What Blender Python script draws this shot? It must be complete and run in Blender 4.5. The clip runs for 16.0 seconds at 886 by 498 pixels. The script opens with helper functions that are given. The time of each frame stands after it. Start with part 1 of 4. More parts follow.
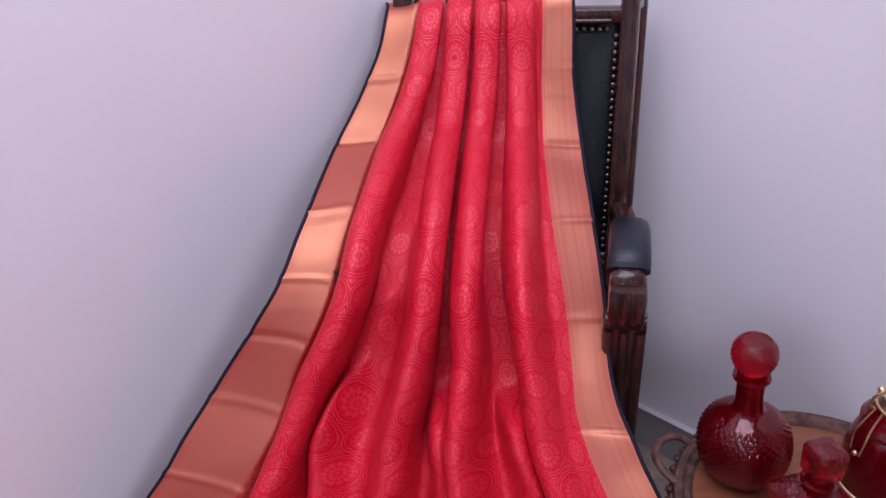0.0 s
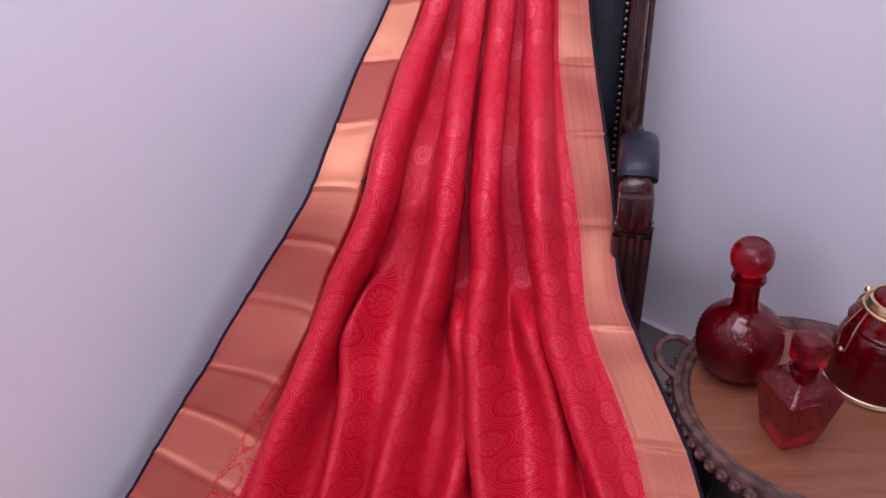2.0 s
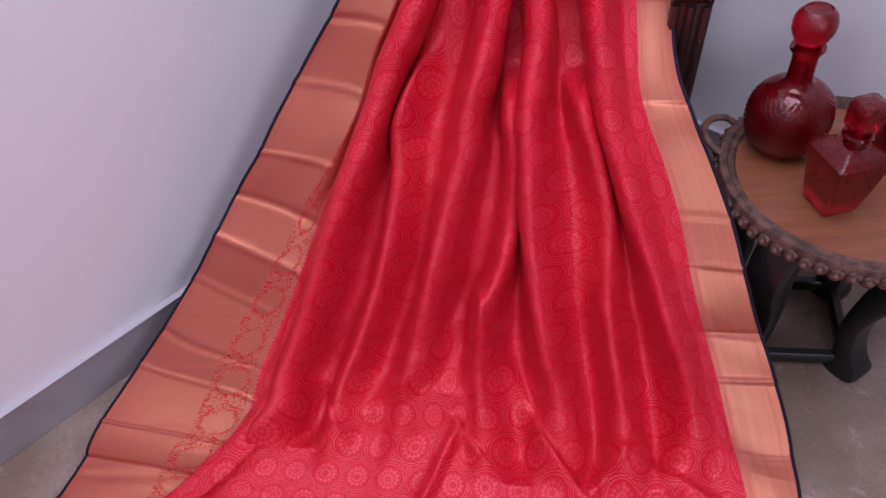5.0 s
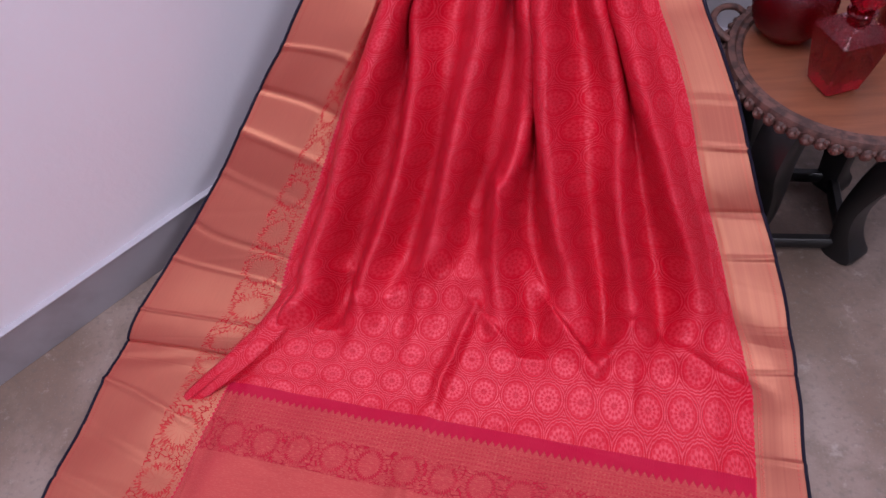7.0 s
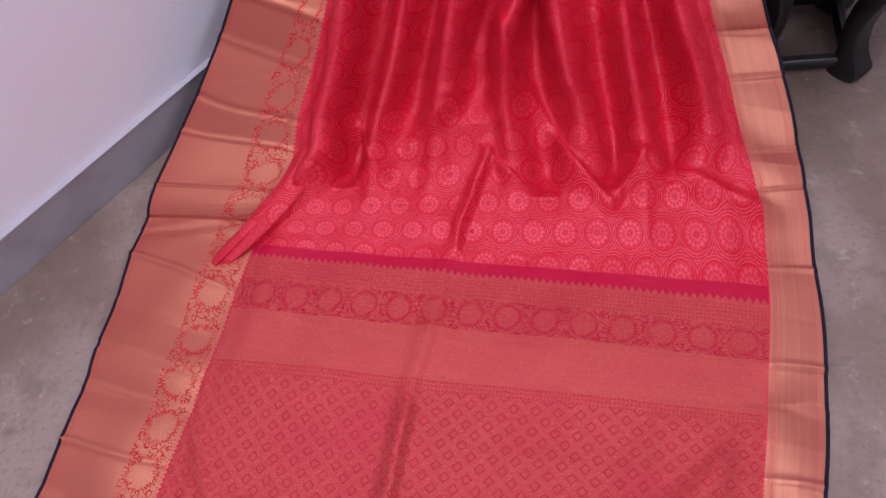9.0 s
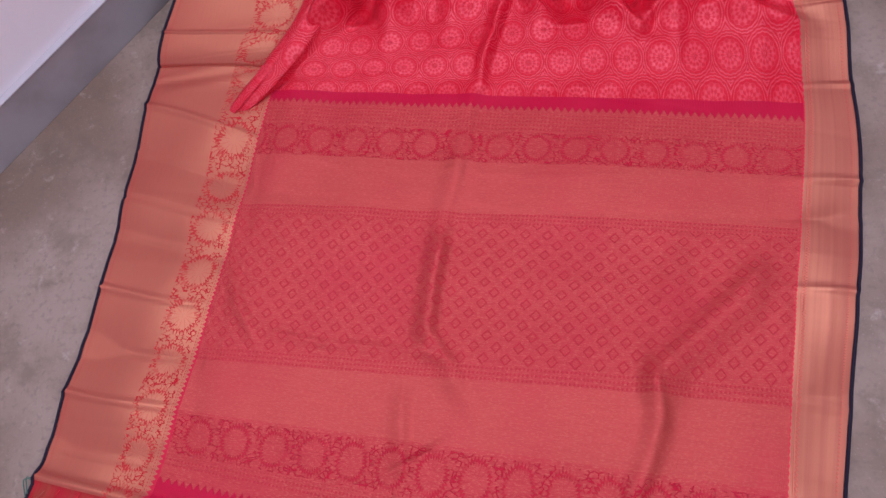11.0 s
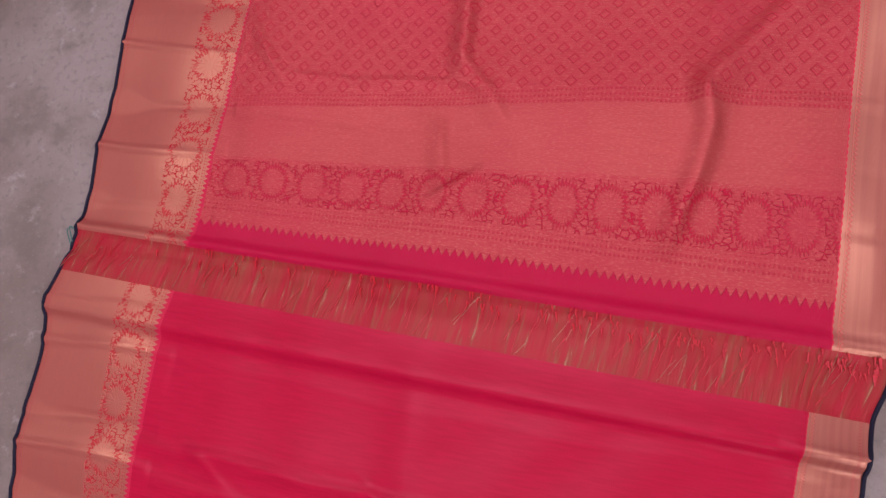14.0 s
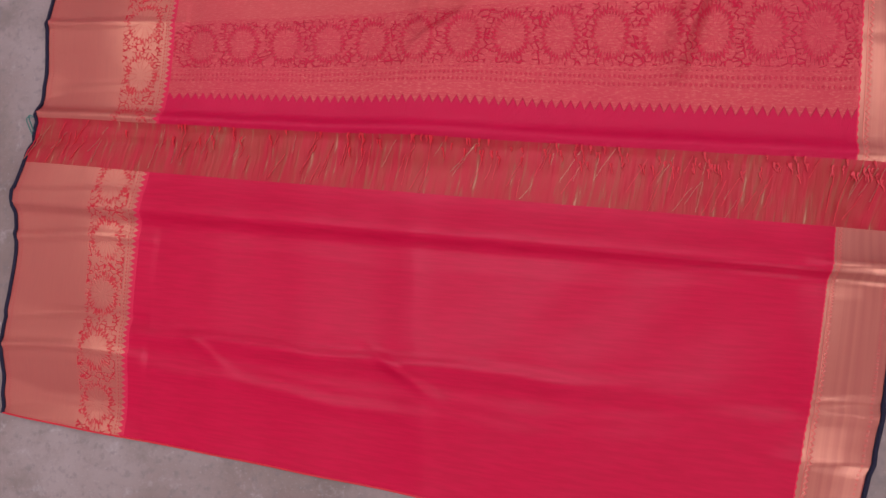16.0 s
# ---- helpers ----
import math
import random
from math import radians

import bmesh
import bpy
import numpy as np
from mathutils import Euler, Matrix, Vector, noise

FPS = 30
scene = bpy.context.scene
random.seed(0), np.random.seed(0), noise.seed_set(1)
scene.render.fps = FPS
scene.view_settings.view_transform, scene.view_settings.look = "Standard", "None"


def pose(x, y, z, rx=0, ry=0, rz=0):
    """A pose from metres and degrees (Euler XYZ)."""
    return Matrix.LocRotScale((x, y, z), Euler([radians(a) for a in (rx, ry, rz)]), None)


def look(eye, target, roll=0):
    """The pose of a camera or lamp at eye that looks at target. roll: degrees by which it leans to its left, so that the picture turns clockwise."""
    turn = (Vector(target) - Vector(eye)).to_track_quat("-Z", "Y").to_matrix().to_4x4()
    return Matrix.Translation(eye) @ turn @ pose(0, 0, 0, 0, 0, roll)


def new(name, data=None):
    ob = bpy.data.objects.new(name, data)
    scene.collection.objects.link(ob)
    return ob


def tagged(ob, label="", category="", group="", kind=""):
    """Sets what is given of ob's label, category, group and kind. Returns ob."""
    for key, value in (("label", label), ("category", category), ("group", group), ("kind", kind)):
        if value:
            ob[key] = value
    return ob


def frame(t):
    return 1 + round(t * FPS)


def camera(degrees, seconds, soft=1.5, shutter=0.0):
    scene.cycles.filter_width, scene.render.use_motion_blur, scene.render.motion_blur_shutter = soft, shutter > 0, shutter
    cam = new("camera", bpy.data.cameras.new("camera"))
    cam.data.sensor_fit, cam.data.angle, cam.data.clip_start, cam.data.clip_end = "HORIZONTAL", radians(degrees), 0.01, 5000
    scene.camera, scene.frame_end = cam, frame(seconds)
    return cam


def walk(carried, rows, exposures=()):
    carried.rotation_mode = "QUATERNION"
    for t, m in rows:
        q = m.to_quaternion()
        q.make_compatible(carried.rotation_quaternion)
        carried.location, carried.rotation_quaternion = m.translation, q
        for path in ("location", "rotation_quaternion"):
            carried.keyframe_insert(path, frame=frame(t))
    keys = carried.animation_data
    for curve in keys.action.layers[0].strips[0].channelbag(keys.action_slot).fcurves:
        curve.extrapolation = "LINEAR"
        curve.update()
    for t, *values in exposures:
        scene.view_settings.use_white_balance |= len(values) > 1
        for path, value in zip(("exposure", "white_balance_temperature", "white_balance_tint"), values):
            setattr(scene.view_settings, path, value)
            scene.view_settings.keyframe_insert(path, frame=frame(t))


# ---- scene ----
EXPOSURE, KELVIN, TINT = 0.13, 5850.0, 22.0
cam = camera(65.4, 16.0)
PATH = [
    (0, (0.048, 0.087, 1.167), (-0.051, 1.837, 0.203), -3.7),
    (0.5, (0.042, 0.065, 1.182), (-0.051, 1.799, 0.19), -3.4),
    (1, (0.034, 0.04, 1.187), (-0.059, 1.754, 0.16), -3.3),
    (1.5, (0.03, 0.016, 1.175), (-0.075, 1.707, 0.113), -3.4),
    (2, (0.029, 0.001, 1.164), (-0.094, 1.66, 0.054), -3.9),
    (2.5, (0.018, -0.007, 1.149), (-0.112, 1.62, -0.006), -4.2),
    (3, (0.009, -0.017, 1.129), (-0.131, 1.58, -0.067), -4.7),
    (3.5, (0.002, -0.025, 1.112), (-0.148, 1.527, -0.141), -5.3),
    (4, (-0.005, -0.036, 1.105), (-0.16, 1.454, -0.22), -5.7),
    (4.2, (-0.016, -0.039, 1.114), (-0.158, 1.414, -0.253), -5.5),
    (6.3, (-0.061, -0.14, 1.121), (-0.213, 1.129, -0.418), -6.7),
    (6.5, (-0.063, -0.152, 1.115), (-0.22, 1.106, -0.432), -7.1),
    (7, (-0.071, -0.172, 1.109), (-0.229, 1.037, -0.476), -7.7),
    (7.5, (-0.081, -0.192, 1.105), (-0.234, 0.959, -0.524), -8.5),
    (8, (-0.092, -0.224, 1.092), (-0.241, 0.874, -0.574), -10.1),
    (8.5, (-0.103, -0.245, 1.082), (-0.25, 0.789, -0.624), -11.8),
    (9, (-0.114, -0.268, 1.072), (-0.271, 0.713, -0.664), -13.8),
    (9.2, (-0.116, -0.278, 1.07), (-0.283, 0.683, -0.676), -14.8),
    (11.3, (-0.184, -0.384, 1.016), (-0.38, 0.306, -0.85), -22.5),
    (11.5, (-0.187, -0.42, 1.007), (-0.39, 0.29, -0.852), -22.6),
    (12, (-0.194, -0.445, 0.992), (-0.419, 0.188, -0.892), -26.4),
    (12.5, (-0.197, -0.475, 0.977), (-0.455, 0.091, -0.924), -30.9),
    (13, (-0.206, -0.508, 0.963), (-0.48, 0.009, -0.95), -34.0),
    (13.5, (-0.221, -0.54, 0.949), (-0.502, -0.064, -0.973), -37.2),
    (14, (-0.239, -0.572, 0.933), (-0.529, -0.139, -0.998), -41.4),
    (14.5, (-0.252, -0.593, 0.917), (-0.557, -0.235, -1.027), -49.1),
    (15, (-0.254, -0.62, 0.901), (-0.578, -0.309, -1.048), -55.8),
    (15.5, (-0.263, -0.646, 0.884), (-0.578, -0.362, -1.07), -58.6),
    (16, (-0.279, -0.67, 0.858), (-0.571, -0.414, -1.103), -60.8),
]
walk(cam, [(t, look(eye, target, roll)) for t, eye, target, roll in PATH], [(0.0, EXPOSURE, KELVIN, TINT)])

# ---- world and light ----
CORNER = Vector((0.083, 1.568, 0.0))
P_DIR = Vector((-0.682, -0.7314, 0.0)).normalized()
Q_DIR = Vector((-P_DIR.y, P_DIR.x, 0.0))
ROOM_P, ROOM_Q, ROOM_H, WALL = 4.4, 4.2, 2.8, 0.2
ROOM = Matrix((
    (P_DIR.x, Q_DIR.x, 0, CORNER.x),
    (P_DIR.y, Q_DIR.y, 0, CORNER.y),
    (0, 0, 1, 0),
    (0, 0, 0, 1),
))
WIN_Q0, WIN_Q1, WIN_Z0, WIN_Z1 = 0.5, 2.9, 1.05, 2.6
SIDE_P0, SIDE_P1 = 2.2, 3.6

world = bpy.data.worlds.new("world")
scene.world = world
world.use_nodes = True
sky = world.node_tree.nodes.new("ShaderNodeTexSky")
sky.sky_type, sky.sun_disc = "NISHITA", False
sky.sun_elevation, sky.sun_rotation = radians(40), radians(150)
background = world.node_tree.nodes["Background"]
background.inputs[1].default_value = 0.05
world.node_tree.links.new(sky.outputs[0], background.inputs[0])

sun = new("sun", bpy.data.lights.new("sun", "SUN"))
sun.data.energy, sun.data.angle, sun.data.color = 0.8, radians(12), (1.0, 0.95, 0.9)
sun.matrix_world = look((0, 0, 6), (0.6, 5.0, 1.5))

# added fill lamp behind the view, in the opening of an assumed window
left_fill_light = new("left_fill_light", bpy.data.lights.new("left_fill_light", "AREA"))
left_fill_light.data.shape, left_fill_light.data.size, left_fill_light.data.size_y = "RECTANGLE", WIN_Q1 - WIN_Q0, WIN_Z1 - WIN_Z0
left_fill_light.data.energy, left_fill_light.data.color = 6.0, (1.0, 0.97, 0.98)
win_mid = ROOM @ Vector((ROOM_P + 0.05, (WIN_Q0 + WIN_Q1) / 2, (WIN_Z0 + WIN_Z1) / 2))
left_fill_light.matrix_world = look(win_mid, win_mid - P_DIR)

# second added fill lamp, mostly for the left wall, in another assumed opening
right_fill = new("right_fill_light", bpy.data.lights.new("right_fill_light", "AREA"))
right_fill.data.shape, right_fill.data.size, right_fill.data.size_y = "RECTANGLE", SIDE_P1 - SIDE_P0, WIN_Z1 - WIN_Z0
right_fill.data.energy, right_fill.data.color = 60.0, (1.0, 0.97, 0.98)
side_mid = ROOM @ Vector(((SIDE_P0 + SIDE_P1) / 2, ROOM_Q + 0.05, (WIN_Z0 + WIN_Z1) / 2))
right_fill.matrix_world = look(side_mid, side_mid - Q_DIR)

# an added fill lamp, unseen, under the ceiling over the open floor
PANEL = ROOM @ Vector((1.30, 0.78, ROOM_H - 0.07))
PANEL_TURN = math.degrees(math.atan2(P_DIR.y, P_DIR.x))
top_fill_light = new("top_fill_light", bpy.data.lights.new("top_fill_light", "AREA"))
top_fill_light.data.shape, top_fill_light.data.size, top_fill_light.data.size_y = "RECTANGLE", 2.0, 1.3
top_fill_light.data.energy, top_fill_light.data.color = 43.5, (1.0, 0.97, 0.99)
top_fill_light.matrix_world = pose(PANEL.x, PANEL.y, PANEL.z - 0.004, 0, 0, PANEL_TURN)


# ---- node helpers ----
class Lit:
    """A plain number that stands before a minus or plus sign."""

    def __init__(self, x):
        self.x = x

    def __sub__(self, o): return (o * -1.0) + self.x
    def __add__(self, o): return o + self.x


ONE = Lit(1.0)


class Val:
    """A number or a socket in a node tree, with arithmetic."""

    def __init__(self, tree, sock):
        self.tree, self.sock = tree, sock

    def op(self, kind, *others):
        n = self.tree.nodes.new("ShaderNodeMath")
        n.operation = kind
        for slot, v in zip(n.inputs, (self, *others)):
            if isinstance(v, Val):
                self.tree.links.new(v.sock, slot)
            else:
                slot.default_value = v
        return Val(self.tree, n.outputs[0])

    def __add__(self, o): return self.op("ADD", o)
    def __sub__(self, o): return self.op("SUBTRACT", o)
    def __mul__(self, o): return self.op("MULTIPLY", o)
    def __truediv__(self, o): return self.op("DIVIDE", o)
    def fract(self): return self.op("FRACT")
    def abs(self): return self.op("ABSOLUTE")
    def sin(self): return self.op("SINE")
    def cos(self): return self.op("COSINE")
    def sqrt(self): return self.op("SQRT")
    def least(self, o): return self.op("MINIMUM", o)
    def most(self, o): return self.op("MAXIMUM", o)
    def atan2(self, o): return self.op("ARCTAN2", o)
    def tri(self): return (self.fract() - 0.5).abs() * 2.0

    def step(self, a, b):
        """0 below a, 1 above b, smooth between."""
        n = self.tree.nodes.new("ShaderNodeMapRange")
        n.interpolation_type = "SMOOTHSTEP"
        self.tree.links.new(self.sock, n.inputs[0])
        n.inputs[1].default_value, n.inputs[2].default_value = a, b
        return Val(self.tree, n.outputs[0])

    def inside(self, a, b, soft=0.0006):
        return self.step(a - soft, a + soft) * (ONE - self.step(b - soft, b + soft))


class Paint:
    """A node material: colours mixed by masks, then a Principled shader."""

    def __init__(self, name):
        self.mat = bpy.data.materials.new(name)
        self.mat.use_nodes = True
        self.tree = self.mat.node_tree
        self.bsdf = self.tree.nodes["Principled BSDF"]

    def node(self, kind):
        return self.tree.nodes.new(kind)

    def uv(self):
        n, s = self.node("ShaderNodeUVMap"), self.node("ShaderNodeSeparateXYZ")
        n.uv_map = "cloth"
        self.tree.links.new(n.outputs[0], s.inputs[0])
        self.uv_out = n.outputs[0]
        return Val(self.tree, s.outputs[0]), Val(self.tree, s.outputs[1])

    def spot(self, scale, detail=4.0, stretch=(1, 1, 1), source="object", rough=0.55, turn=0.0):
        """Noise between 0 and 1."""
        m, n = self.node("ShaderNodeMapping"), self.node("ShaderNodeTexNoise")
        if source == "object":
            c = self.node("ShaderNodeTexCoord").outputs["Object"]
        elif source == "world":
            c = self.node("ShaderNodeNewGeometry").outputs["Position"]
        else:
            c = self.uv_out
        self.tree.links.new(c, m.inputs[0])
        m.inputs["Scale"].default_value = stretch
        m.inputs["Rotation"].default_value = (0, 0, turn)
        self.tree.links.new(m.outputs[0], n.inputs["Vector"])
        n.inputs["Scale"].default_value, n.inputs["Detail"].default_value, n.inputs["Roughness"].default_value = scale, detail, rough
        return Val(self.tree, n.outputs[0])

    def cells(self, scale, stretch=(1, 1, 1), source="uv"):
        """Distance from the nearest edge between irregular cells."""
        m, n = self.node("ShaderNodeMapping"), self.node("ShaderNodeTexVoronoi")
        n.feature = "DISTANCE_TO_EDGE"
        c = self.uv_out if source == "uv" else self.node("ShaderNodeTexCoord").outputs["Object"]
        self.tree.links.new(c, m.inputs[0])
        m.inputs["Scale"].default_value = stretch
        self.tree.links.new(m.outputs[0], n.inputs["Vector"])
        n.inputs["Scale"].default_value = scale
        return Val(self.tree, n.outputs["Distance"])

    def mix(self, mask, a, b):
        n = self.node("ShaderNodeMix")
        n.data_type = "RGBA"
        for slot, v in ((n.inputs[0], mask), (n.inputs[6], a), (n.inputs[7], b)):
            if isinstance(v, Val):
                self.tree.links.new(v.sock, slot)
            elif isinstance(v, tuple):
                slot.default_value = (*v, 1) if len(v) == 3 else v
            else:
                slot.default_value = v
        return Val(self.tree, n.outputs[2])

    def done(self, colour, rough=0.5, metal=0.0, height=None, depth=0.001, **more):
        for key, v in (("Base Color", colour), ("Roughness", rough), ("Metallic", metal)):
            slot = self.bsdf.inputs[key]
            if isinstance(v, Val):
                self.tree.links.new(v.sock, slot)
            elif isinstance(v, tuple):
                slot.default_value = (*v, 1)
            else:
                slot.default_value = v
        for key, v in more.items():
            slot = self.bsdf.inputs[key.replace("_", " ")]
            if isinstance(v, Val):
                self.tree.links.new(v.sock, slot)
            else:
                slot.default_value = v
        if height is not None:
            b = self.node("ShaderNodeBump")
            b.inputs["Distance"].default_value = depth
            self.tree.links.new(height.sock, b.inputs["Height"])
            self.tree.links.new(b.outputs[0], self.bsdf.inputs["Normal"])
        return self.mat


TAU = 2 * math.pi

# ---- materials of the room ----
p = Paint("wall_paint")
n1, n2 = p.spot(1.3, 5, source="world"), p.spot(60, 3, source="world")
wall_paint = p.done(p.mix(n1.step(0.3, 0.7), (0.63, 0.61, 0.655), (0.67, 0.645, 0.69)), 0.6, height=n2, depth=0.0006)

# dark paint for walls out of view, chosen to cut bounced light
p = Paint("dull_wall_paint")
n1 = p.spot(1.3, 5, source="world")
dull_paint = p.done(p.mix(n1.step(0.3, 0.7), (0.17, 0.15, 0.145), (0.22, 0.20, 0.195)), 0.7)

p = Paint("skirting_paint")
n1 = p.spot(9, 6, source="world")
skirting_paint = p.done(p.mix(n1.step(0.4, 0.75), (0.27, 0.245, 0.26), (0.21, 0.185, 0.195)), 0.5, height=n1, depth=0.001)

# pale colour that paints the highlight on the skirting's top edge
p = Paint("edge_glint")
edge_glint_paint = p.done((0.44, 0.42, 0.46), 0.6)

p = Paint("stained_concrete")
n1, n2, n3 = p.spot(2.6, 6, source="world"), p.spot(11, 8, source="world", rough=0.65), p.spot(90, 4, source="world")
n4 = p.spot(26, 6, source="world", rough=0.7)
c = p.mix(n1.step(0.38, 0.62), (0.180, 0.122, 0.092), (0.280, 0.212, 0.178))
c = p.mix(n2.step(0.46, 0.66) * 0.55, c, (0.135, 0.096, 0.070))
c = p.mix(n4.step(0.56, 0.72) * 0.5, c, (0.42, 0.36, 0.32))
c = p.mix(n3.step(0.50, 0.72) * 0.5, c, (0.13, 0.105, 0.09))
c = p.mix(p.spot(260, 3, source="world").step(0.60, 0.72) * 0.4, c, (0.35, 0.285, 0.262))
concrete = p.done(c, n2.step(0.2, 0.9) * 0.3 + 0.38, height=n4 + n3 * 0.5, depth=0.0012)

# the unseen ceiling is greyed so the gold borders reflect less of it
p = Paint("ceiling_paint")
ceiling_paint = p.done((0.46, 0.45, 0.46), 0.7, height=p.spot(40, 3, source="world"), depth=0.0005)

# ---- materials of the cloth ----
RED, ROSE, MAGENTA = (0.52, 0.0025, 0.018), (0.77, 0.115, 0.155), (0.44, 0.001, 0.033)
SILK = dict(Specular_IOR_Level=0.18)
W_CLOTH, U_LEFT, U_RIGHT = 1.17, 0.21, 1.086


def weave(p, u, v):
    """Fine thread relief, with slubs."""
    return (u * (TAU / 0.0011)).sin() * 0.3 + p.spot(900, 2, (1, 0.12, 1), "uv") + p.spot(260, 3, (0.2, 1.4, 1), "uv") * 0.8


def floral(p, x, y, period, wild=0.22):
    """Mask of the red outline of a chain of round flowers: x runs along the chain in metres, y across it from -1 to 1."""
    n = p.spot(95, 2, (1, 1, 1), "uv")
    cx = (x / period).fract() - 0.5
    r = ((cx * 2.3) * (cx * 2.3) + y * y * 1.15).sqrt() + (n - 0.5) * wild
    ang = (cx * 2.2).atan2(y)
    petals = (ang * 15.0).sin().abs() * 0.17
    leaves = p.cells(105, (1.0, 1.5, 1.0))
    broken = p.spot(75, 3, (1, 1, 1), "uv").step(0.40, 0.50)
    vein = (ONE - leaves.step(0.05, 0.11)) * broken
    ring = (r + petals).inside(0.80, 1.00, 0.03) * (ONE - leaves.step(0.26, 0.34) * 0.7) * (broken * 0.5 + 0.5)
    corner = r.step(0.98, 1.03) * vein
    core = r.inside(0.2, 0.62, 0.05) * (ang * 12.0).sin().step(0.6, 0.95) * 0.22
    edge = ONE - y.abs().step(0.93, 1.0)
    return (ring * 0.85).most(corner).most(core) * edge


p = Paint("brocade_silk")
u, v = p.uv()
w = p.spot(5, 2, (1, 1, 1), "uv") - 0.5
PU, PV = 0.0530, 0.112
pu, pv = u / PU + w * 0.05, v / PV


def medallion(shift):
    """Distance and angle from the nearest point of one of the two lattices."""
    du, dv = ((pu + shift).fract() - 0.5) * PU, ((pv + shift).fract() - 0.5) * PV
    return (du * du + dv * dv * 0.82).sqrt(), du.atan2(dv)


def flower(r, ang):
    """A round flower: petals in two rings within a scalloped edge."""
    edge = r + (ang * 13.0).sin() * 0.0008
    petal = ((ang * 13.0).sin() * 0.7 + (r * (TAU / 0.0068)).cos() * 0.7).step(-0.7, 0.5) * 0.75 + 0.15
    return (ONE - edge.step(0.0186, 0.0196)) * petal * 0.62


(r1, a1), (r2, a2) = medallion(0.5), medallion(0.0)
near = r1.least(r2)
fine_wave = (u * (TAU / 0.0075)).sin() * 0.0004
# thin lines that follow the flowers' outlines and meet half way in a honeycomb
lines = ((near + fine_wave) * (TAU / 0.0036) - 1.2).sin().step(-0.15, 0.45) * near.step(0.0208, 0.0216) * (((u + v) * (TAU / 0.0034)).sin().step(-0.7, 0.1) * 0.4 + 0.6)
zari = flower(r1, a1).most(flower(r2, a2)).most(lines * 0.75) * (p.spot(120, 2, (1, 1, 1), "uv") * 0.5 + 0.7)
c = p.mix(zari.least(1.0) * 0.34, RED, ROSE)
brocade = p.done(c, Lit(0.37) - zari * 0.05, 0.0, height=zari * 1.2 + weave(p, u, v) * 0.3, depth=0.0005, IOR=zari * 0.9 + 1.52, Specular_IOR_Level=0.5, Specular_Tint=(1.0, 0.36, 0.42, 1))

p = Paint("pallu_silk")
u, v = p.uv()
ground = p.mix(p.spot(200, 3, (0.15, 1, 1), "uv"), (0.40, 0.026, 0.038), (0.50, 0.068, 0.062))
ground = p.mix(p.spot(620, 2, (0.25, 1.0, 1), "uv").step(0.48, 0.70) * 0.32, ground, (0.58, 0.19, 0.125))
teeth_a = (u / 0.0118).tri() * 0.012
stripe = (ONE - (v - (teeth_a + 0.028)).step(-0.0006, 0.0006))
teeth_b = (u / 0.0118).tri() * 0.0095
tail = (v + teeth_b - 0.697).step(-0.0006, 0.0006)
band_a = v.inside(0.083, 0.137) * floral(p, u, (v - 0.110) / 0.028, 0.060)
band_b = v.inside(0.590, 0.652) * floral(p, u + 0.02, (v - 0.621) / 0.032, 0.0605)
fine = ((v * (TAU / 0.0075)).sin() + (u * (TAU / 0.006)).sin() * 0.8).step(0.7, 1.0) * (v.inside(0.046, 0.080) + v.inside(0.655, 0.674) + v.inside(0.225, 0.243) + v.inside(0.478, 0.5)).least(1.0)
da, db = (u + v * 0.95) / 0.033, (u - v * 0.95) / 0.033
cell = (da.fract() - 0.5).abs().most((db.fract() - 0.5).abs())
diam = (cell.inside(0.19, 0.265, 0.03) + (ONE - cell.step(0.36, 0.42)) * 0.08) * v.inside(0.243, 0.478)
red = band_a.most(band_b).most(fine * 0.55).most(diam * 0.62)
shine = ONE - red
c = p.mix(v.inside(0.137, 0.225).most(v.inside(0.50, 0.585)) * 0.28, ground, (0.49, 0.105, 0.075))
c = p.mix(red.least(1.0), c, (0.44, 0.004, 0.026))
# broad redder patches put the silk's uneven sheen into the colour
c = p.mix(p.spot(4.5, 3, (1, 1, 1), "uv").step(0.45, 0.7) * 0.35, c, (0.44, 0.022, 0.045))
solid = stripe.most(tail)
c = p.mix(solid, c, MAGENTA)
pallu_silk = p.done(c, 0.5, (ONE - solid) * (shine * 0.22 + 0.04), height=shine * (ONE - solid) * 1.2 + weave(p, u, v) * 0.35, depth=0.0006, **SILK)

p = Paint("left_zari_border")
u, v = p.uv()
lean = p.spot(420, 3, (1, 0.06, 1), "uv")
c = p.mix(lean, (0.30, 0.028, 0.040), (0.39, 0.058, 0.051))
strip = u.inside(0.128, 0.193) * floral(p, v, (u - 0.1605) / 0.034, 0.078, 0.75) * v.step(-1.0, -0.9)
fine = ((v * (TAU / 0.005)).sin() + (u * (TAU / 0.004)).sin()).step(0.3, 0.7)
seam = u.inside(0.0085, 0.0115) * (v * (TAU / 0.004)).sin().step(-0.3, 0.3) * 0.35 + u.inside(0.196, 0.201) * fine * 0.6
temple = (u - (U_LEFT - 0.009) - (v / 0.0078).tri() * 0.0062).step(-0.0006, 0.0006)
red = strip.most(seam)
c = p.mix(red.least(1.0), c, (0.46, 0.006, 0.022))
c = p.mix(temple, c, (0.52, 0.012, 0.05))
zari_left = p.done(c, Lit(0.36) + lean * 0.10, (ONE - red.most(temple)) * 0.15, height=(ONE - red) * 0.8 + weave(p, u, v) * 0.12, depth=0.0006, IOR=(ONE - red.most(temple).least(1.0)) * 1.45 + 1.4, Specular_IOR_Level=0.52, Specular_Tint=(1.0, 0.63, 0.33, 1))

